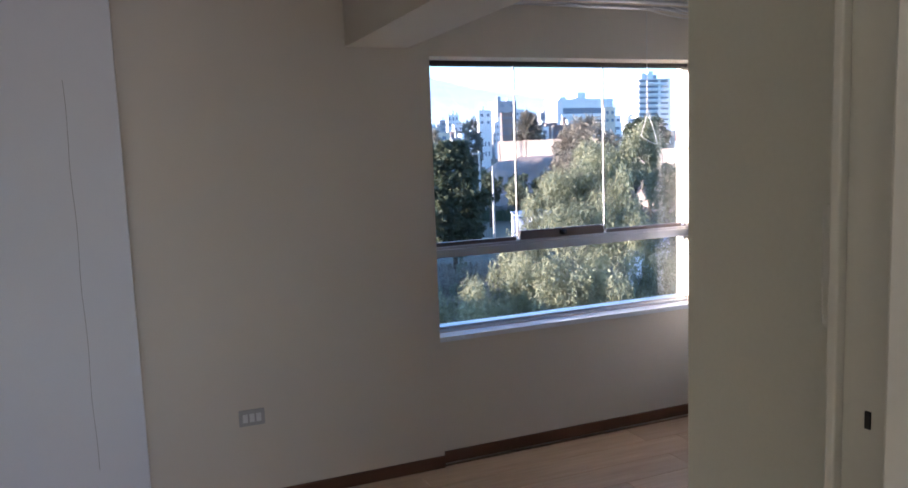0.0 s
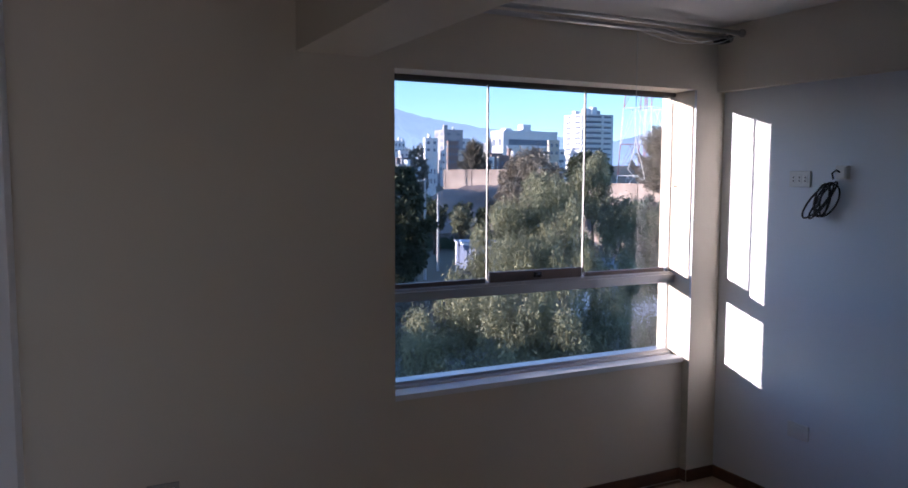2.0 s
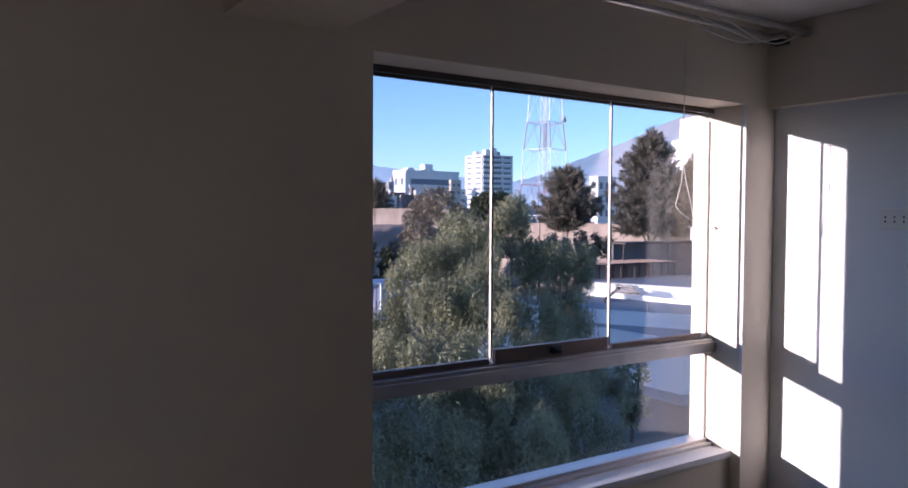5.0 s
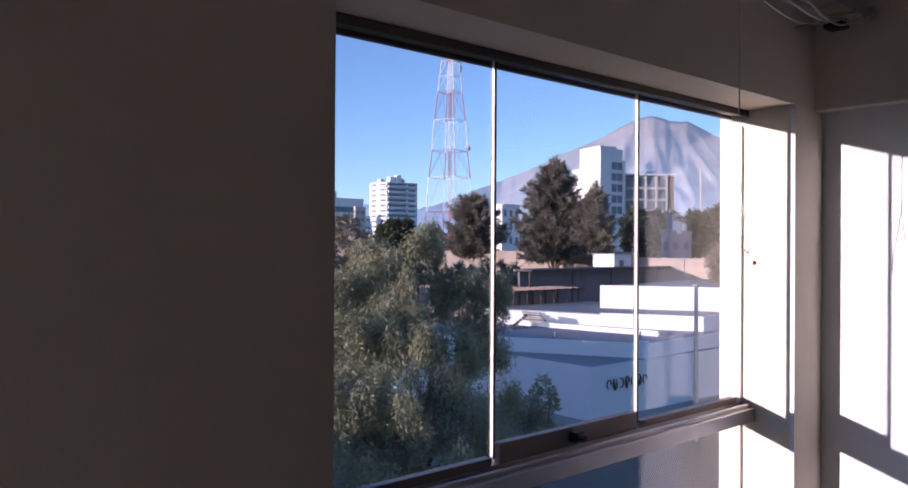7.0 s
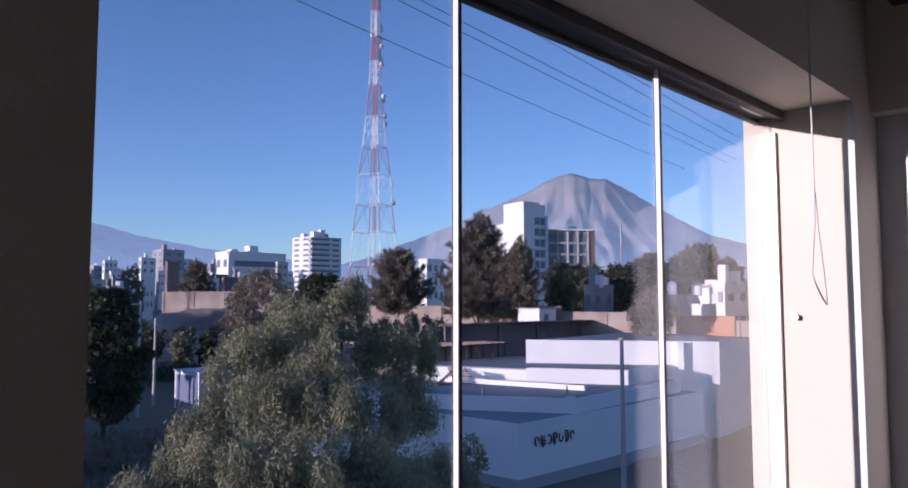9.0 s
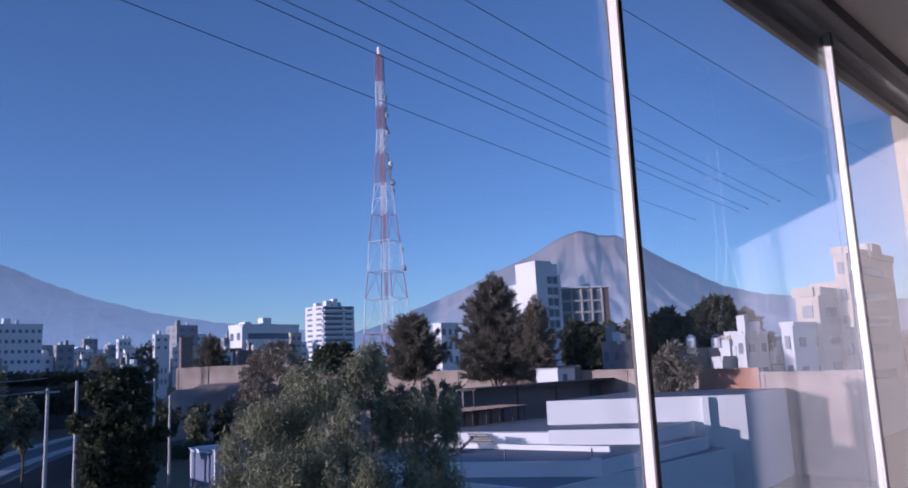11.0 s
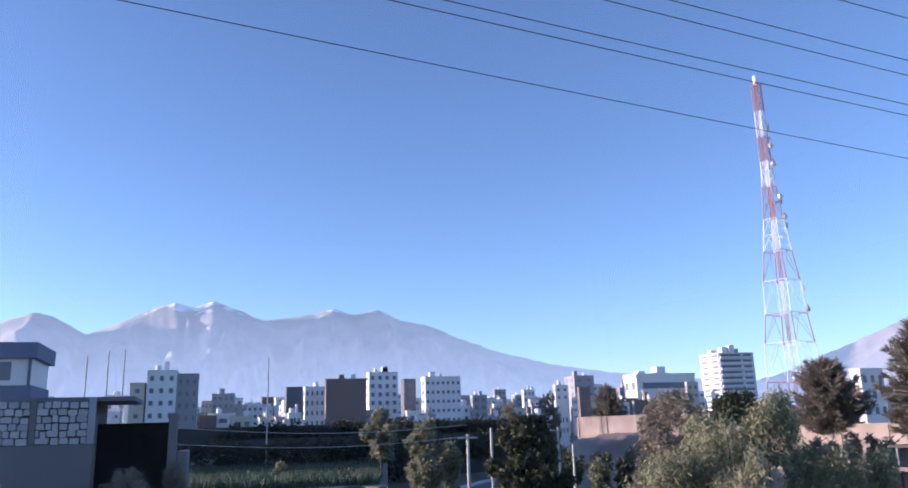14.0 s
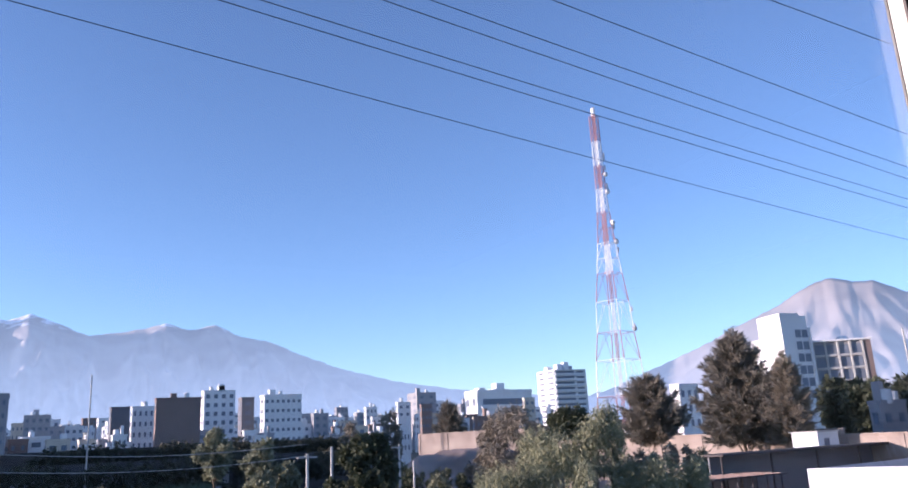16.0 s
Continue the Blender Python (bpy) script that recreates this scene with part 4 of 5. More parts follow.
b4 = roofs("white_wall_building", [(52.2, 40.0), (60.2, 26.5), (72.0, 27.4), (72.0, 42.0)], -1.78, "plain white sunlit wall over flat roofs", ((0, 0.06), (1, 0.06)))
along("wall_rib", Vector((52.2, 40.0, 0)), Vector((60.2, 26.5, 0)), 0.79, 0.82, -5.6, -1.80, 0.0, 0.7, STUCCO, b4, "shallow wall rib")
rg = random.Random(3)
shed = thing("open_shed", "dark open shed with a rusty sheet roof", "shed")
sx, sy = spot(47.2, 70)
ex = EYE.x + (sy - EYE.y) * math.tan(radians(70))
for x in np.linspace(sx, ex, 14):
    bm = bmesh.new()
    rod(bm, (x, sy, -9.2), (x, sy, -0.75), 0.09, n=8)
    part("post", bm, ROOFDARK, shed)
boxpart("roof", (sx - 0.4, ex, sy - 0.6, sy + 1.6, -0.75, -0.55), ROOFDARK, shed, "dark corrugated roof sheet", 0.02)
boxpart("back_wall", (sx, ex, sy + 1.3, sy + 1.5, -9.2, -0.8), DARKWALL, shed)
for k, (a, e0, e1) in enumerate(((45.6, -3.4, -2.5), (47.6, -3.3, -2.7), (49.0, -3.5, -2.9))):
    x, y = spot(a, 58 + 2.2 * k)
    s = thing("roof_clutter", "heap of old boards and sheets on a flat roof", "rubble", "roof clutter", at=(x, y, -4.72))
    for j in range(6):
        boxpart("board", (-1.2 + 0.3 * j, 0.9 + 0.2 * j, -0.4 - 0.2 * j, -0.2 - 0.2 * j, 0.0 + 0.16 * j, 0.13 + 0.16 * j), rg.choice([DARKWALL, BRICKWALL, ROOFDARK]), s, bev=0.01)
    s.rotation_euler[2] = 0.7 + 1.1 * k
yx, yy = spot(46.0, 65.5)
yard = thing("roof_shelter", "dark timber shelter standing on a flat roof", "shelter", at=(yx, yy, -4.9))
YW = 64.5 * math.tan(radians(6.2)) * 1.25
for k in range(6):
    for yv in (0, 2.6):
        bm = bmesh.new()
        rod(bm, (YW * k / 5, yv, 0), (YW * k / 5, yv, 2.5 + 0.1 * (k % 2)), 0.06, n=6)
        part("post", bm, ROOFDARK, yard)
boxpart("roof", (-0.4, YW + 0.3, -0.5, 3.1, 2.5, 2.62), ROOFDARK, yard, "dark sheet roof", 0.01)
boxpart("back_wall", (0, YW, 2.7, 2.8, 0, 2.45), DARKWALL, yard)
boxpart("bench", (0.5, YW * 0.6, 0.2, 0.8, 0, 0.45), BRICKWALL, yard, "row of old crates")
for k in range(9):
    boxpart("rafter", (YW * k / 9, YW * k / 9 + 0.07, -0.7, 3.2, 2.62, 2.7), BRICKWALL, yard)
x, y = spot(59.5, 44)
post = thing("concrete_post", "pale concrete post beside the low roofs", "post", at=(x, y, -9.3))
bm = bmesh.new()
rod(bm, (0, 0, 0), (0, 0, 8.7), 0.16, 0.10, 10)
part("shaft", bm, KERB, post)
boxpart("cap", (-0.16, 0.16, -0.16, 0.16, 8.7, 8.82), KERB, post, bev=0.01)


# unseen block, added so the pepper tree's foot and low roofs lie in shade
blocker = thing("neighbour_building", "unseen block added left of view, shading tree and low roofs", "building", at=(-40, 6, -9.6))
boxpart("wall", (0, 15, 0, 62, 0, 10.4), GREYWALL, blocker, bev=0.05)
boxpart("roof", (-0.2, 15.2, -0.2, 62.2, 10.4, 10.6), ROOFGREY, blocker, bev=0.02)
# two more unseen blocks, added to keep sun off the field and terraces
for bx, by, bl, zt in ((-60, 76, 72, -0.9), (-98, 152, 92, 12)):
    blocker = thing("neighbour_building", "unseen block added left of view, shading field and terraces", "building", at=(bx, by, -9.6))
    boxpart("wall", (0, 18 if bx > -70 else 31, 0, bl, 0, zt + 9.4), GREYWALL, blocker, bev=0.05)
    boxpart("roof", (-0.2, 18.2 if bx > -70 else 31.2, -0.2, bl + 0.2, zt + 9.4, zt + 9.6), ROOFGREY, blocker, bev=0.02)


def long_wall(name, az0, az1, d0, d1, top, thick, material, label, cap=None):
    p, q = Vector((*spot(az0, d0), 0)), Vector((*spot(az1, d1), 0))
    zt = (high(top, d0) + high(top, d1)) / 2
    z0 = min(ground_z(*p.xy), ground_z(*q.xy)) - 1
    L = (q - p).length
    t = tagged(thing(name, label, "wall", at=(p.x, p.y, z0)), kind="structure")
    t.rotation_euler[2] = math.atan2(q.y - p.y, q.x - p.x)
    boxpart("wall_body", (0, L, 0, thick, 0, zt - z0), material, t, bev=0)
    boxpart("coping", (-0.05, L + 0.05, -0.08, thick + 0.08, zt - z0, zt - z0 + 0.18), cap or material, t, bev=0.01)
    for k in range(int(L / 6)):
        boxpart("pier", (k * 6, k * 6 + 0.4, -0.1, 0, 0, zt - z0), material, t, bev=0)
    return t


long_wall("pink_wall", 26.2, 34, 152, 142, 0.6, 0.3, PINKWALL, "pinkish plastered boundary wall in sunlight")
long_wall("pink_wall", 34, 55, 120, 92, -0.45, 0.3, PINKWALL, "pinkish plastered boundary wall in sunlight")
long_wall("pink_wall", 55, 63.2, 90, 82, -0.95, 0.3, PINKWALL, "low pinkish plastered boundary wall")
long_wall("brick_wall", 63.3, 67.2, 81, 77, -1.2, 0.3, REDBRICK, "orange brick boundary wall")
long_wall("pale_wall", 67.3, 74, 77, 72, -1.6, 0.3, PINKWALL, "pale plastered boundary wall")
# next two walls borrow mortar and roof-sheet darks, shade put into colour
long_wall("terrace_wall", -1.5, 21, 160, 165, -0.25, 0.6, MORTAR, "stone terrace wall with shade put into its dark colour", MORTAR)
long_wall("terrace_wall", -2.5, 22, 180, 190, 0.6, 0.6, ROOFDARK, "upper terrace wall with shade put into its dark colour", MORTAR)
long_wall("terrace_wall", -1, 13, 157, 159, -1.2, 0.6, GREYWALL, "grey stone field wall in shade", KERB)

# red earth slope
bm = bmesh.new()
NX, NY = 90, 30
vs = []
for j in range(NY + 1):
    for i in range(NX + 1):
        a, s = 22.0 + 17 * i / NX, j / NY
        d = 112 + 26 * s
        x, y = spot(a, d)
        edge = min(1, i / 22, (NX - i) / 22)
        z = ground_z(x, y) - 0.4 + edge * (high(-0.45, 140) - ground_z(x, y)) * s ** 1.2 + 1.6 * noise.fractal(Vector((x * 0.1, y * 0.1, 1)), 1.0, 2.0, 4)
        vs.append(bm.verts.new((x, y, z)))
for j in range(NY):
    for i in range(NX):
        q = j * (NX + 1) + i
        bm.faces.new((vs[q], vs[q + 1], vs[q + NX + 2], vs[q + NX + 1]))
tagged(part("ground_slope", bm, REDSOIL, smooth=True), "reddish bare earth slope below the boundary wall", "slope", "", "structure")


# ---- trees ----
def crown_mesh(name, blobs, n, size, droop, material, seed, slim=0.3, radial=0.0):
    """Many small leaf blades round a set of uneven clumps."""
    r = np.random.default_rng(seed)
    B = np.array(blobs, float)
    wgt = B[:, 3] * B[:, 4]
    pick = r.choice(len(B), n, p=wgt / wgt.sum())
    u = r.normal(size=(n, 3))
    u /= np.linalg.norm(u, axis=1)[:, None]
    rad = r.uniform(0.25, 1.0, n) ** 0.45 * (1 + 0.13 * r.normal(size=n))
    c = B[pick]
    p = c[:, :3] + u * rad[:, None] * c[:, [3, 3, 4]]
    if droop > 0.8:
        # hanging strands: every sixth blade starts one and the next five hang below it
        k = np.arange(n) % 6
        first = np.arange(n) - k
        p = p[first] + r.normal(size=(n, 3)) * size * 0.28
        p[:, 2] -= k * size * 0.62
    axis = 0.75 * r.normal(size=(n, 3)) + u * 0.5 + np.array([0, 0, -droop])
    if radial:
        out = p.copy()
        out[:, 2] = 0
        out /= np.linalg.norm(out, axis=1)[:, None] + 0.3
        out[:, 2] = 0.45
        axis = out * radial + 0.42 * r.normal(size=(n, 3))
    axis /= np.linalg.norm(axis, axis=1)[:, None]
    side = np.cross(axis, r.normal(size=(n, 3)))
    side /= np.linalg.norm(side, axis=1)[:, None] + 1e-6
    L = size * r.uniform(0.6, 1.5, n)[:, None]
    v = np.stack([p, p + axis * L * 0.5 + side * L * slim * 0.5, p + axis * L, p + axis * L * 0.5 - side * L * slim * 0.5], 1).reshape(-1, 3)
    me = bpy.data.meshes.new(name)
    me.from_pydata(v.tolist(), [], np.arange(4 * n).reshape(-1, 4).tolist())
    me.materials.append(material)
    return me


def tree(name, base, blobs, n, size, droop, material, label, seed, trunk_r=0.25, slim=0.3, cat="tree", group="", radial=0.0):
    """Blobs in world metres: x, y, z, radius across, radius up."""
    base = Vector(base)
    t = thing(name, label, cat, group, at=base)
    local = [(b[0] - base.x, b[1] - base.y, b[2] - base.z, b[3], b[4]) for b in blobs]
    hub = max(0.8, min(b[2] - b[4] for b in local) * 0.8)
    bm = bmesh.new()
    rg = random.Random(seed)
    rod(bm, (0, 0, -0.4), (0.1, 0, hub), trunk_r, trunk_r * 0.75, 9)
    part("trunk", bm, BARK, t)
    for b in sorted(local, key=lambda q: -q[3])[:7]:
        bm = bmesh.new()
        mid = Vector((b[0] * 0.45 + rg.uniform(-0.2, 0.2), b[1] * 0.45, hub + (b[2] - hub) * 0.55))
        rod(bm, (0.1, 0, hub - 0.15), mid, trunk_r * 0.55, trunk_r * 0.35, 7)
        rod(bm, mid, (b[0], b[1], b[2] + b[4] * 0.3), trunk_r * 0.35, trunk_r * 0.08, 6)
        part("limb", bm, BARK, t)
    ob = new("crown", crown_mesh("crown", local, n, size, droop, material, seed, slim, radial))
    ob.parent = t
    return t


def clump(items, d, ratio=1.0):
    """Clumps from azimuth, elevation, distance offset and angular radius in degrees."""
    out = []
    for a, e, o, r in items:
        x, y = spot(a, d + o)
        w = (d + o) * math.tan(radians(r))
        out.append((x, y, high(e, d + o), w, w * ratio))
    return out


def round_tree(name, az, d, top, half, low, material, label, seed, n, size, droop=0.5, slim=0.35, lumps=9, base=None):
    rg = random.Random(seed)
    x, y = spot(az, d)
    gz, zt = ground_z(x, y) - 0.3, high(top, d)
    gz = gz if base is None else base
    zl = high(low, d)
    w = d * math.tan(radians(half))
    blobs = []
    for k in range(lumps * 3):
        s = ((k + 0.5) / (lumps * 3)) ** 0.9
        fat = math.sin(math.pi * (0.12 + 0.80 * s)) ** 0.7
        r = w * rg.uniform(0.15, 0.34) * (1.15 - 0.55 * s)
        ring = max(0.0, w * fat - r * 0.7) * math.sqrt(rg.uniform(0.15, 1.0)) * rg.uniform(0.8, 1.12)
        a = k * 2.4 + rg.uniform(-0.6, 0.6)
        blobs.append((x + ring * math.cos(a), y + ring * math.sin(a), zl + r * 0.5 + (zt - zl - r) * s + rg.uniform(-0.05, 0.03) * (zt - zl), r, r * rg.uniform(0.7, 1.1)))
    return tree(name, (x, y, gz), blobs, n, size, droop, material, label, seed, 0.12 * w ** 0.7, slim)


def conifer(name, az, d, top, half, low, material, label, seed, n, size, limbs=120, point=0.8):
    """Limbs that rise outwards all round a straight trunk, each with tufts of needles towards its tip."""
    rg = random.Random(seed)
    x, y = spot(az, d)
    gz, zt, zl = ground_z(x, y) - 0.3, high(top, d), high(low, d)
    w = d * math.tan(radians(half))
    blobs = [(x, y, zt - 0.05 * (zt - zl), w * 0.05, 0.06 * (zt - zl))]
    for k in range(limbs):
        s = (k + rg.random()) / limbs * 0.95
        reach = w * (1 - s) ** point * min(1.0, 0.62 + 2.2 * s) * rg.uniform(0.55, 1.12)
        rise = rg.uniform(0.10, 0.5) + 0.5 * s
        z, a = zl + (zt - zl) * s * 0.93, k * 2.39996 + rg.uniform(-0.4, 0.4)
        for u in (0.3, 0.5, 0.68, 0.84, 0.97):
            rr = (0.13 - 0.085 * u) * w * rg.uniform(0.7, 1.25) * (1.15 - 0.6 * s)
            side = rg.uniform(-0.10, 0.10) * reach
            blobs.append((x + reach * u * math.cos(a) - side * math.sin(a), y + reach * u * math.sin(a) + side * math.cos(a), z + reach * rise * u * u, rr, rr * 0.8))
    return tree(name, (x, y, gz), blobs, n, size, 0.1, material, label, seed, 0.35, 0.13, radial=1.0)


# hedges along the terraces; their shade is in the dark leaf colour
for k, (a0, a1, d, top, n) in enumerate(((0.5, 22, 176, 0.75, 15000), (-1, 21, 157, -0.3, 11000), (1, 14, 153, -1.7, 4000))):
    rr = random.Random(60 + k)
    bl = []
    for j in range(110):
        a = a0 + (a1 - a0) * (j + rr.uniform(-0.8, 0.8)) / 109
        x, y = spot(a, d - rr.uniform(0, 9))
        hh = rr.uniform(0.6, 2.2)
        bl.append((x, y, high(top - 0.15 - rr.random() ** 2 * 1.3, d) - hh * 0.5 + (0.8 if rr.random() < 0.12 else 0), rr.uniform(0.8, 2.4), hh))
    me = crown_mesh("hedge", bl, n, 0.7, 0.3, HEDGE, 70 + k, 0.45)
    tagged(new("hedge", me), "overgrown hedge along a terrace, shade put into its leaf colour", "hedge", "", "stuff")

# the big pepper tree below the window
D = 18
main = clump([(33.0, -3.6, 0, 2.6), (35.6, -1.6, 0.5, 2.0), (31.0, -6.0, -0.5, 2.4), (36.8, -4.4, -1, 2.7), (29.5, -9.0, -0.5, 2.6), (33.5, -8.2, -2, 3.2),
              (37.8, -8.0, -2, 3.2), (42.0, -4.6, 1, 2.6), (44.2, -4.2, 1.5, 2.0), (44.6, -8.0, 0.5, 2.6), (41.2, -9.0, -1, 3.0), (39.4, -0.6, 0.5, 1.7), (39.8, 1.0, 0.6, 1.2), (39.5, 1.7, 0.7, 0.7), (37.3, -1.4, 0.4, 1.6), (43.2, -2.4, 1.0, 1.4), (45.2, -3.2, 1.2, 1.3), (31.6, -3.2, 0.4, 1.4), (38.6, 0.2, 0.4, 1.2), (34.6, -0.3, 0.8, 1.2),
              (28.0, -13.0, -2, 3.4), (32.5, -13.5, -3, 4.0), (37.0, -13.5, -3, 4.2), (42.0, -13.5, -2, 4.0), (24.5, -15, -3, 3.4), (46.0, -12.5, 0, 2.8),
              (27.0, -18.5, -4, 4.5), (33.0, -19.5, -5, 5.0), (39.5, -19.5, -4, 5.0), (45.0, -18.0, -2, 4.0), (21.5, -20, -4, 4.0), (20.0, -15.0, -2, 2.6)], D)
rt = random.Random(77)
lobes = []
for x, y, z, w, h in main:
    lobes.append((x, y, z, w * 0.72, h * 0.72))
    for k in range(8):
        a, e, r = rt.uniform(0, 6.28), rt.uniform(-0.5, 1.2), rt.uniform(0.20, 0.42)
        lobes.append((x + w * 0.8 * math.cos(a) * math.cos(e), y + w * 0.8 * math.sin(a) * math.cos(e), z + h * 0.85 * math.sin(e), w * r, h * r * 1.35))
main = lobes
mx, my = spot(37, 17.5)
tree("pepper_tree", (mx, my, ground_z(mx, my) - 0.3), main, 190000, 0.105, 0.95, PEPPER, "large drooping pepper tree in front of the window", 21, 0.42, 0.22)
round_tree("dark_tree", 22.6, 64, 0.95, 2.9, -7.8, DARKLEAF, "dense dark green tree by the road", 5, 34000, 0.42, 0.5, 0.5, 18)
round_tree("brown_tree", 33.2, 78, 2.15, 3.3, -4.0, DRY, "brownish half-bare tree behind the pepper tree", 6, 20000, 0.5, 0.6, 0.2, 11)
round_tree("dark_tree", 37.3, 150, 1.95, 2.0, -0.6, DARKLEAF, "dark trees below the apartment tower", 61, 7000, 0.9, 0.3, 0.4)
round_tree("olive_tree", 12.0, 112, 1.6, 1.35, -1.6, OLIVE, "pale olive tree by the terrace", 7, 5000, 0.55, 0.3, 0.4)
round_tree("olive_tree", 15.1, 78, 0.9, 1.6, -4.2, OLIVE, "pale olive tree beside the road", 8, 6000, 0.45, 0.3, 0.4)
round_tree("olive_tree", 17.0, 80, -0.8, 0.9, -3.8, OLIVE, "low olive bush beside the road", 9, 2500, 0.45, 0.3, 0.4)
round_tree("olive_tree", 21.4, 112, 1.75, 0.8, -1.2, DRY, "thin dry tree top behind the dark tree", 10, 2500, 0.4, 0.3, 0.3)
conifer("conifer", 49.0, 95, 6.6, 3.6, -1.2, PINE, "tall dark conifer with ragged limbs", 12, 52000, 0.8, 150, 0.72)
conifer("conifer", 52.0, 91, 4.6, 1.9, -1.2, DRY, "brownish half-bare conifer beside a taller one", 13, 18000, 0.7, 80, 0.6)
conifer("conifer", 42.9, 105, 3.8, 2.75, -0.9, PINE, "dark spreading conifer behind the pepper tree", 14, 32000, 0.8, 110, 0.5)
conifer("conifer", 28.5, 190, 2.8, 1.4, -0.2, PINE, "dark conifer near the pink wall", 15, 10000, 1.2, 70, 0.6)
round_tree("conifer", 24.2, 200, 2.3, 1.0, -1.6, PINE, "small dark tree near the grey block", 16, 3000, 0.9, 0.3, 0.3)
round_tree("dark_tree", 64.8, 112, 4.1, 2.3, -0.6, DARKLEAF, "dark round trees beyond the wall", 17, 7000, 0.8, 0.3, 0.4)
round_tree("dark_tree", 61.5, 115, 3.2, 2.0, -0.6, DARKLEAF, "dark round tree beyond the wall", 18, 6000, 0.8, 0.3, 0.4)
round_tree("dark_tree", 57.0, 120, 2.4, 2.6, -0.8, DARKLEAF, "dark tree below the white wing", 19, 6000, 0.8, 0.3, 0.4)
for k, (a, top, half) in enumerate(((58.9, 2.5, 1.6), (62.9, 2.9, 1.5), (66.8, 2.7, 1.5), (54.9, 2.7, 1.5), (56.2, 2.5, 1.3))):
    round_tree("dark_tree", a, 118 + 2 * k, top, half, -0.8, DARKLEAF, "dark round tree in a row beyond the wall", 201 + k, 5000, 0.8, 0.3, 0.4)
round_tree("dry_tree", 61.6, 76, 0.8, 1.9, -2.4, DRY, "dry brown tree before the brick wall", 20, 5000, 0.5, 0.4, 0.25)
round_tree("shrub", 48.4, 36, -9.6, 1.5, -15.5, PEPPER, "slender shrub in front of the white wall", 22, 1500, 0.28, 0.2, 0.3, 7)
for k, (a, d, top, half) in enumerate(((25.5, 100, -1.7, 1.2), (27.6, 104, -2.2, 1.0), (29.3, 104, -2.4, 0.8), (31.0, 100, -1.8, 1.2), (7.5, 120, -2.2, 1.0), (5.0, 118, -1.8, 0.8))):
    round_tree("bush", a, d, top, half, top - 2.2, OLIVE if k % 2 else DARKLEAF, "low green bush by the road", 30 + k, 1800, 0.45, 0.2, 0.4, 6)


rb = random.Random(47)
for k in range(18):
    d = rb.uniform(46, 62)
    top = math.degrees(math.atan2(-8.9 + rb.uniform(0.5, 1.5) - EYE.z, d))
    round_tree("dry_bush", rb.uniform(13, 31), d, top, rb.uniform(0.6, 1.4), top - 1.6, rb.choice([DRY, STRAW, OLIVE]), "low dry bush on the waste ground", 170 + k, 900, 0.22, 0.2, 0.25, 4)
rb = random.Random(43)
for k in range(12):
    top = rb.uniform(-1.7, -0.9)
    round_tree("bush", 34.5 + 1.05 * k, rb.uniform(84, 91), top, rb.uniform(0.5, 1.0), top - 1.6, rb.choice([DRY, OLIVE, DRY]), "low dry bush along the boundary wall", 140 + k, 900, 0.4, 0.2, 0.35, 4)
rb = random.Random(41)
for k in range(16):
    a, d = rb.uniform(24, 40), rb.uniform(110, 124)
    top = -1.6 + (d - 112) / 24 * 1.5 + rb.uniform(-0.2, 0.4)
    round_tree("bush", a, d, top, rb.uniform(0.4, 1.0), top - 1.8, rb.choice([OLIVE, DARKLEAF, DRY]), "low bush on the earth slope", 90 + k, 900, 0.5, 0.2, 0.4, 4)


# ---- mast ----
mz = spot(41.05, 200)
BZ, TZ = ground_z(*mz) - 0.3, high(23.45, 200)
H = TZ - BZ
mast = thing("lattice_mast", "tall red and white banded lattice radio mast", "mast", at=(mz[0], mz[1], BZ))
mast.rotation_euler[2] = radians(18)
DROP = [0, 16, 26, 38.7, 46.6, 54, 62, 69, 78, 96]
HALF = [0.85, 0.85, 0.95, 1.65, 2.3, 3.0, 3.35, 4.0, 4.4, 5.5]


def half_w(z):
    return float(np.interp(H - z, DROP, HALF))


EDGES = [2.5, 10, 17, 23.5, 30, 38.5, 46.6, 54, 62, 69, 78, 86, H]
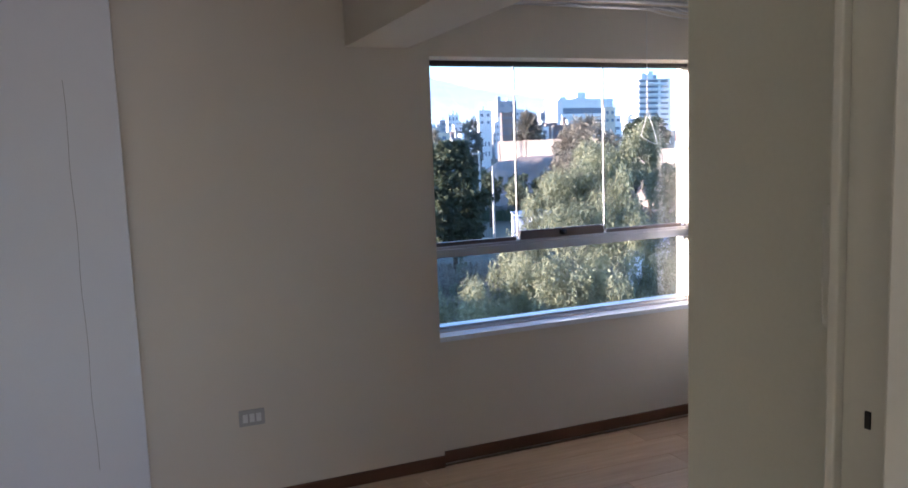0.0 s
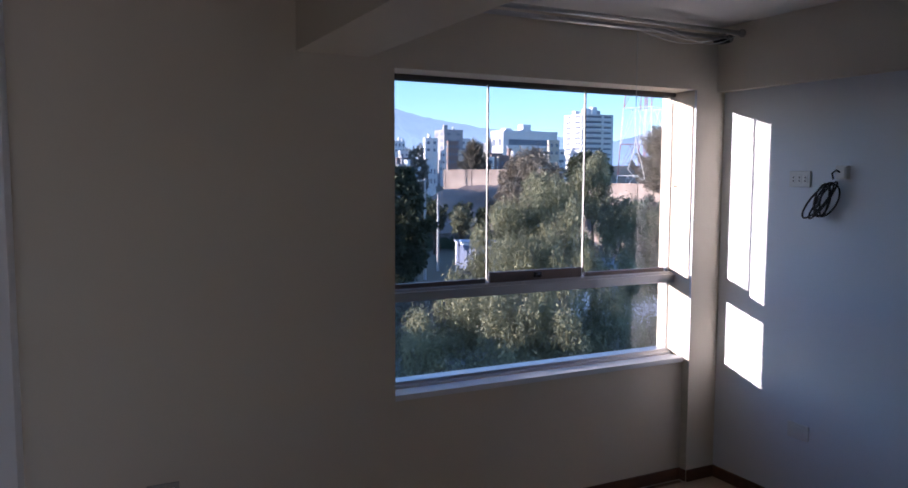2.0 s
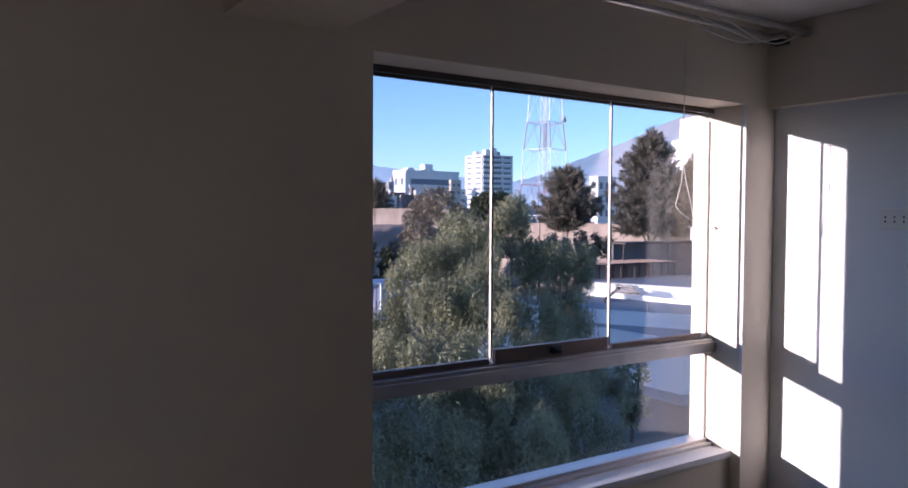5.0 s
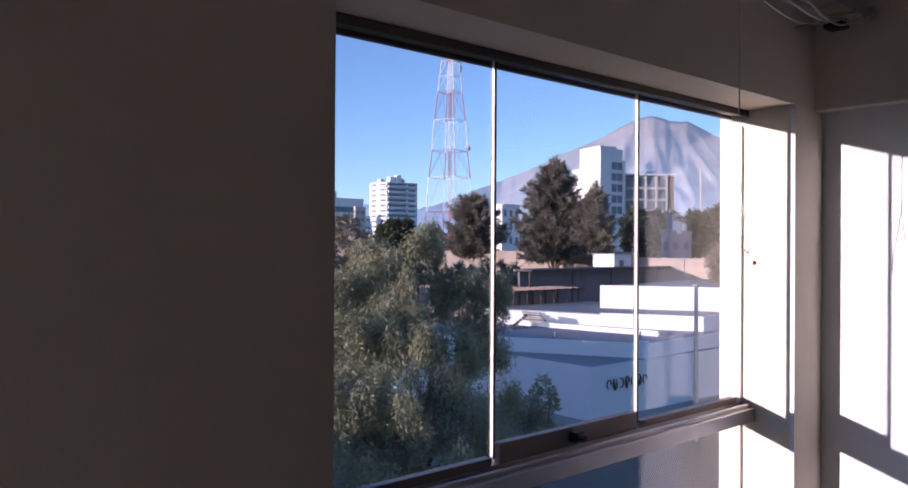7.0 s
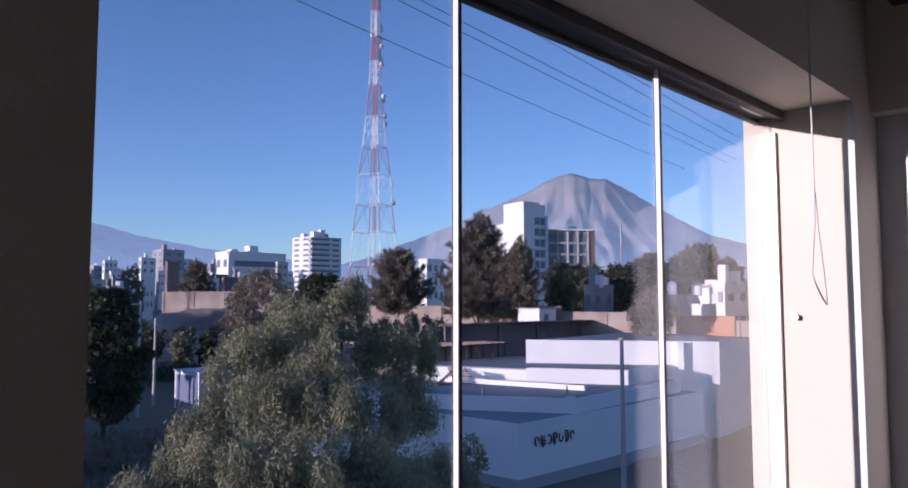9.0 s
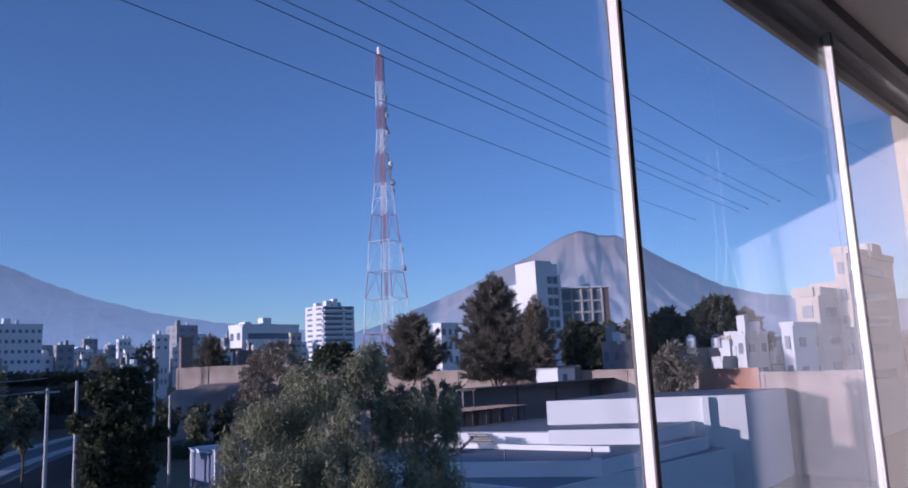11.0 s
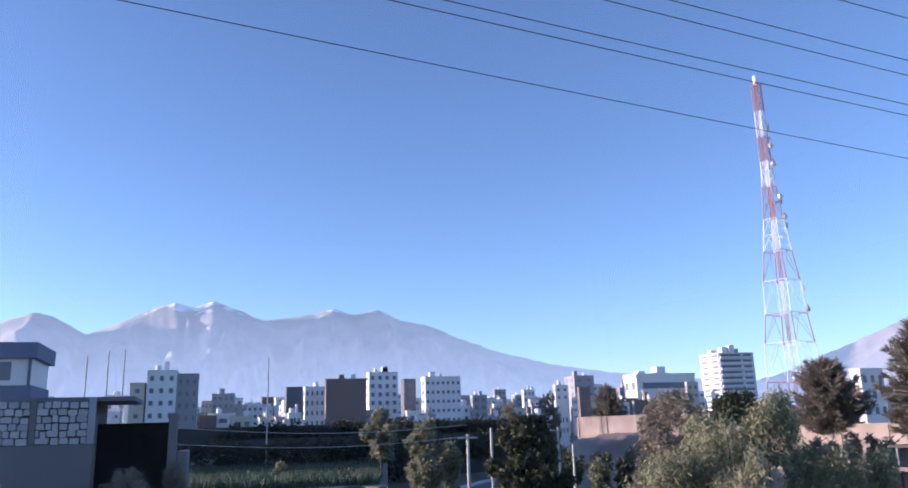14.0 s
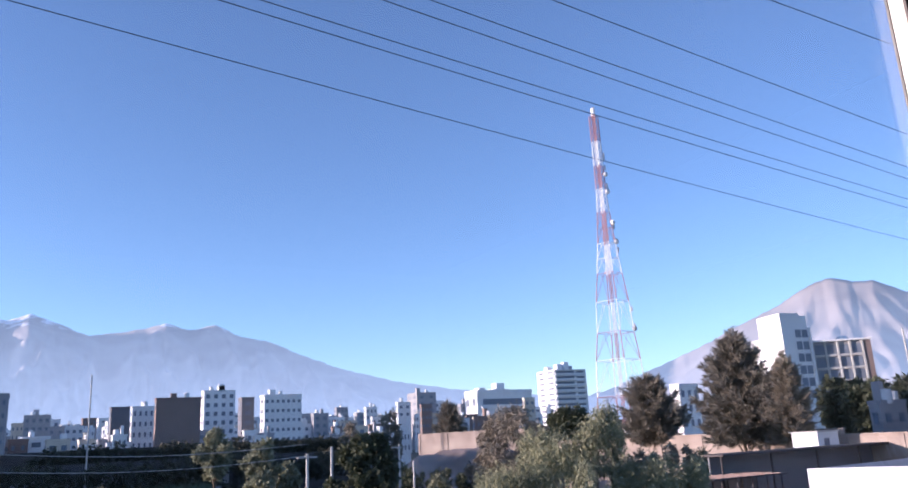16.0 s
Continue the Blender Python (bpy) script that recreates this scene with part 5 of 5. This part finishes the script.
for k in range(len(EDGES) - 1):
    z1, z0 = H - EDGES[k], max(0.0, H - EDGES[k + 1])
    red = k % 2 == 0
    bm = bmesh.new()
    steps = 3 if k < 4 else 2 if k < 6 else 1
    for j in range(steps):
        a, b = z0 + (z1 - z0) * j / steps, z0 + (z1 - z0) * (j + 1) / steps
        wa, wb = half_w(a), half_w(b)
        ca = [(sx * wa, sy * wa, a) for sx, sy in ((-1, -1), (1, -1), (1, 1), (-1, 1))]
        cb = [(sx * wb, sy * wb, b) for sx, sy in ((-1, -1), (1, -1), (1, 1), (-1, 1))]
        for i in range(4):
            rod(bm, ca[i], cb[i], 0.125, n=5)
            mid = [(p + q) / 2 for p, q in zip(cb[i], cb[(i + 1) % 4])]
            rod(bm, ca[i], mid, 0.05, n=4)
            rod(bm, ca[(i + 1) % 4], mid, 0.05, n=4)
            rod(bm, cb[i], cb[(i + 1) % 4], 0.07, n=4)
    section = part("mast_section", bm, REDPAINT if red else WHITEPAINT, mast, "red lattice section" if red else "white lattice section")
    bm = bmesh.new()
    for i in range(4):
        ox, oy = 0.34 * math.cos(i * math.pi / 2 + 0.5), 0.34 * math.sin(i * math.pi / 2 + 0.5)
        rod(bm, (ox, oy, z0), (ox, oy, z1), 0.09, n=5)
    for j in range(int((z1 - z0) / 0.9)):
        rod(bm, (-0.34, 0, z0 + 0.9 * j), (0.34, 0, z0 + 0.9 * j + 0.45), 0.06, n=4)
    part("cable_ladder", bm, REDPAINT if red else WHITEPAINT, section, "feeder cable ladder up the middle")
bm = bmesh.new()
rod(bm, (0, 0, H - 2.6), (0, 0, H), 0.62, 0.55, 12)
part("top_antenna", bm, WHITEPAINT, mast, "white antenna drum")
rg = random.Random(8)
for k in range(16):
    z = H - rg.uniform(12, 66)
    w = half_w(z)
    bm = bmesh.new()
    if k % 3:
        rod(bm, (w, -w, z), (w + 0.7, -w - 0.1, z), 0.05, n=5)
        box(bm, w + 0.6, w + 0.9, -w - 0.25, -w + 0.05, z - 0.7, z + 0.7)
        part("panel_antenna", bm, GREYWALL, mast, "grey panel antenna on a bracket")
    else:
        rod(bm, (w * 0.9, -w - 0.2, z), (w * 0.9, -w - 0.9, z), rg.uniform(0.4, 0.7), n=14)
        part("dish", bm, rg.choice([WHITEPAINT, GREYWALL]), mast, "round dish antenna")

# ---- power lines ----
for k, (a0, e0, a1, e1, up) in enumerate(((-10.6, 29.3, 48.5, 16.7, 10), (10.5, 31.6, 49.0, 19.4, 10.4), (15.4, 31.6, 49.1, 20.1, 10.6), (29.1, 30.7, 49.4, 21.95, 11), (34.5, 29.9, 49.6, 22.85, 11.2), (46.8, 27.25, 50.0, 25.45, 11.6), (57, 27.0, 66, 20.5, 12))):
    p = Vector((*spot(a0, up / math.tan(radians(e0))), EYE.z + up))
    q = Vector((*spot(a1, up / math.tan(radians(e1))), EYE.z + up))
    u = (q - p).normalized()
    m, L = (p + q) / 2, 45
    sag = 0.35
    pts = [m + u * L * s + Vector((0, 0, sag * (s * s - ((p - m).length / L) ** 2))) for s in np.linspace(-1, 1, 33)]
    t = thing("power_line", "thin dark overhead power line wire", "cable", "overhead wires")
    wire = tube("wire", [tuple(v) for v in pts], 0.013, WIRE, t)
    for end in (pts[0], pts[-1]):
        bm = bmesh.new()
        bmesh.ops.create_uvsphere(bm, u_segments=8, v_segments=6, radius=0.08, matrix=Matrix.Translation(end))
        part("insulator", bm, KERB, wire)


# ---- street poles, sign ----
def street_pole(az, d, top, label="pale concrete street pole", arm=True):
    x, y = spot(az, d)
    z0 = ground_z(x, y) - 0.3
    h = high(top, d) - z0
    t = thing("street_pole", label, "pole", "street poles", at=(x, y, z0))
    bm = bmesh.new()
    rod(bm, (0, 0, 0), (0, 0, h), 0.17, 0.11, 9)
    part("shaft", bm, KERB, t)
    if arm:
        boxpart("cross_arm", (-0.8, 0.8, -0.06, 0.06, h - 0.35, h - 0.22), KERB, t, bev=0.01)
    return t


for e0, e1 in ((0.75, 0.35), (-0.35, -0.45)):
    p, q = Vector((*spot(-2.2, 56), high(e0, 56))), Vector((*spot(18.3, 62), high(e1, 62)))
    pts = [tuple(p.lerp(q, s) - Vector((0, 0, 0.5 * math.sin(math.pi * s)))) for s in np.linspace(0, 1, 17)]
    t = thing("service_cable", "thin pale service cable strung over the field", "cable", "service cables")
    tube("wire", pts, 0.022, KERB, t)
street_pole(18.3, 62, -0.3)
street_pole(20.0, 72, 0.1, arm=False)
street_pole(24.8, 78, 0.0)
street_pole(25.8, 84, -1.2, arm=False)
for a, top in ((-7.9, 5.6), (-6.6, 5.9), (-5.6, 6.0), (4.0, 5.5)):
    street_pole(a, 150, top, "thin far mast above the town", False)
street_pole(59.4, 120, 5.6, "tall pale mast beyond the wall", False)
bx, by = spot(28.8, 78)
bz = ground_z(bx, by) - 0.3
booth = thing("roadside_booth", "pale blue metal booth with a white framed side", "booth", at=(bx, by, bz))
boxpart("body", (0.02, 3.6, 0.02, 4.8, 0, 3.9), PALEBLUE, booth, "pale blue sheet metal body", 0.03)
boxpart("side_panel", (-0.02, 0.03, 0.35, 4.5, 0.3, 3.6), BLUEPAINT, booth, "blue-grey side panel", 0.01)
for b in ((-0.05, 0.06, 0.0, 0.16, 0, 3.9), (-0.05, 0.06, 4.65, 4.82, 0, 3.9), (-0.05, 0.06, 0.16, 4.65, 3.72, 3.9)):
    boxpart("frame_bar", b, WHITEPAINT, booth, "white frame bar", 0.01)
boxpart("roof", (-0.15, 3.75, -0.15, 4.95, 3.9, 4.05), PALEBLUE, booth, "pale flat roof", 0.03)

# ---- walled plot with a stone wall and a black gate ----
PZ = -0.75
plot = tagged(thing("ground_plot", "raised earth plot behind a rough stone retaining wall", "ground"), kind="structure")
prism("retaining_wall", [spot(-30, 27), spot(-14, 27.5), spot(-1.4, 29), spot(-0.6, 37), spot(-1.5, 58), spot(-26, 62)], -9.8, PZ - 0.25, GREYBASE, plot, "rough grey retaining wall")
prism("earth", [spot(-29.8, 27.2), spot(-14, 27.7), spot(-1.6, 29.2), spot(-0.8, 37), spot(-1.7, 57.8), spot(-25.8, 61.8)], PZ - 0.25, PZ, SOIL, plot, "dry trodden earth")
gx, gy = spot(-7.1, 33)
lot = thing("stone_house", "roughly built white stone house wall on a rendered base", "house", at=(gx, gy, PZ))
ZB, ZT = high(-0.15, 33) - PZ, high(2.6, 33) - PZ
boxpart("base_wall", (-9, 0, 0, 4.2, 0, ZB), GREYBASE, lot, "grey rendered base", 0.02)
boxpart("backing", (-9, -0.05, 0.06, 4.2, ZB, ZT), MORTAR, lot, "grey recessed mortar", 0)
boxpart("corner_column", (-0.24, 0.0, -0.02, 0.22, ZB, ZT + 0.14), GREYWALL, lot, "concrete corner column", 0.01)
boxpart("corner_column", (-2.24, -2.02, 0.0, 0.22, ZB, ZT + 0.1), GREYBASE, lot, "dark concrete column", 0.01)
boxpart("roof_slab", (-9, 1.35, 0.3, 4.2, ZT, ZT + 0.17), DARKWALL, lot, "dark roof slab", 0.01)
up = thing("roof_house", "blue-grey rooftop house with a dark flat roof", "house", at=(*spot(-13.8, 42), high(2.7, 42)))
uw, uh = 42 * math.tan(radians(2.75)), 42 * (math.tan(radians(6.3)) - math.tan(radians(2.7)))
boxpart("wall", (0, uw, 0, 4, 0, uh * 0.72), STUCCO, up, "pale wall", 0)
boxpart("lower_band", (-0.1, uw + 0.1, -0.1, 4.1, PZ - high(2.7, 42), uh * 0.25), BLUEPAINT, up, "blue-grey band", 0)
boxpart("roof", (-0.25, uw + 0.25, -0.3, 4.3, uh * 0.72, uh), BLUEPAINT, up, "blue-grey roof fascia", 0.02)
pale = bpy.data.objects[up.children[0].name]
boxpart("window", (uw * 0.12, uw * 0.58, -0.05, 0.1, uh * 0.34, uh * 0.66), PANEGLASS, pale, "dark window", 0)
boxpart("pillar", (uw * 0.94, uw, -0.12, 0.0, uh * 0.25, uh * 0.72), DARKWALL, up, "", 0)
gt = thing("metal_gate", "tall black sheet metal gate between posts", "gate", at=(*spot(-6.9, 33.7), PZ))
gw, gh = 33.7 * math.tan(radians(4.4)), high(1.1, 33.7) - PZ
for k in range(6):
    boxpart("panel", (gw * k / 6 + 0.002, gw * (k + 1) / 6 - 0.002, 0, 0.06, 0.1, gh), GATEBLACK, gt, "", 0.005)
boxpart("post", (gw, gw + 0.34, -0.1, 0.3, 0, gh + 0.36), GREYBASE, gt, "rough grey gate post", 0.03)
boxpart("post", (-0.3, -0.02, -0.1, 0.22, 0, gh + 0.36), DARKWALL, gt, "dark gate post", 0.02)
boxpart("yard_wall", (gw + 0.34, gw + 0.75, 0.0, 5, 0, gh - 1.15), GREYBASE, gt, "grey wall end", 0.03)

for a, d, top, half, low, sd, txt in ((-4.9, 31, -1.9, 1.7, -4.2, 31, "pale dry bush before the black gate"), (-1.9, 32.3, -1.6, 1.0, -3.8, 32, "pale dry bush beside the gate post")):
    bush = round_tree("dry_bush", a, d, top, half, low, STRAW, txt, sd, 4200, 0.16, -0.3, 0.12, base=PZ)
    tagged(bush, txt, "bush")

# stones of the wall, each its own block
rs = random.Random(17)
stone_meshes = []
for k in range(8):
    bm = bmesh.new()
    cx, cz, rings3 = rs.uniform(0.47, 0.53), rs.uniform(0.46, 0.54), []
    edge = [(0.02, 0.16), (0.12, 0.03), (0.88, 0.03), (0.98, 0.16), (0.98, 0.84), (0.88, 0.97), (0.12, 0.97), (0.02, 0.84)]
    edge = [(u + rs.uniform(-0.05, 0.05), w + rs.uniform(-0.05, 0.05)) for u, w in edge]
    for yy, f in ((0.12, 1.0), (-0.01, 1.0), (-0.05, 0.91)):
        rings3.append([bm.verts.new((cx + (u - cx) * f, yy + rs.uniform(-0.01, 0.01), cz + (w - cz) * f)) for u, w in edge])
    for p, q in zip(rings3, rings3[1:]):
        for j in range(8):
            bm.faces.new((p[j], p[(j + 1) % 8], q[(j + 1) % 8], q[j]))
    bm.faces.new(rings3[-1])
    bmesh.ops.recalc_face_normals(bm, faces=bm.faces)
    stone_meshes.append(mesh_of("stone", bm, STONE))
rows_n = 6
rh = (ZT - ZB) / rows_n
for r in range(rows_n):
    x = -0.25
    while x > -8.4:
        w = rs.uniform(0.20, 0.44)
        if -2.24 < x <= -1.98:
            x = -2.25
        elif x > -1.98 and x - w < -1.9:
            w = x + 2.01
        if w > 0.06:
            ob = new("stone", rs.choice(stone_meshes))
            ob.parent, ob.location, ob.scale = lot, (x - w, 0.03, ZB + r * rh + rs.uniform(-0.03, 0.03)), (w, 1, rh * rs.uniform(0.88, 1.04))
        x -= w + 0.02

# ---- laminate boards of the floor, last ----
floor = bpy.data.objects["floor"]
pl = random.Random(2)
bm = bmesh.new()
box(bm, 0.0008, 1.2492, 0.0008, 0.1912, -0.012, 0.0)
bevel(bm, 0.0012, 1)
plank = mesh_of("plank", bm, OAK)
cut = {}


def board_of(length):
    key = round(length, 2)
    if key not in cut:
        bm = bmesh.new()
        box(bm, 0.0008, key - 0.0008, 0.0008, 0.1912, -0.012, 0.0)
        bevel(bm, 0.0012, 1)
        cut[key] = mesh_of("plank", bm, OAK)
    return cut[key]


y = -5.95
while y < 0.0:
    right = XR if y > -2.95 else -0.70
    x, step = -2.05, pl.choice([0.25, 0.45, 0.65, 0.85, 1.05, 1.25])
    while x < right - 0.02:
        L = round(min(step, right - x), 2)
        ob = new("plank", plank if L == 1.25 else board_of(L))
        ob.parent, ob.location = floor, (x, min(y, 0.035 - 0.192), 0)
        x += L
        step = 1.25
    y += 0.192
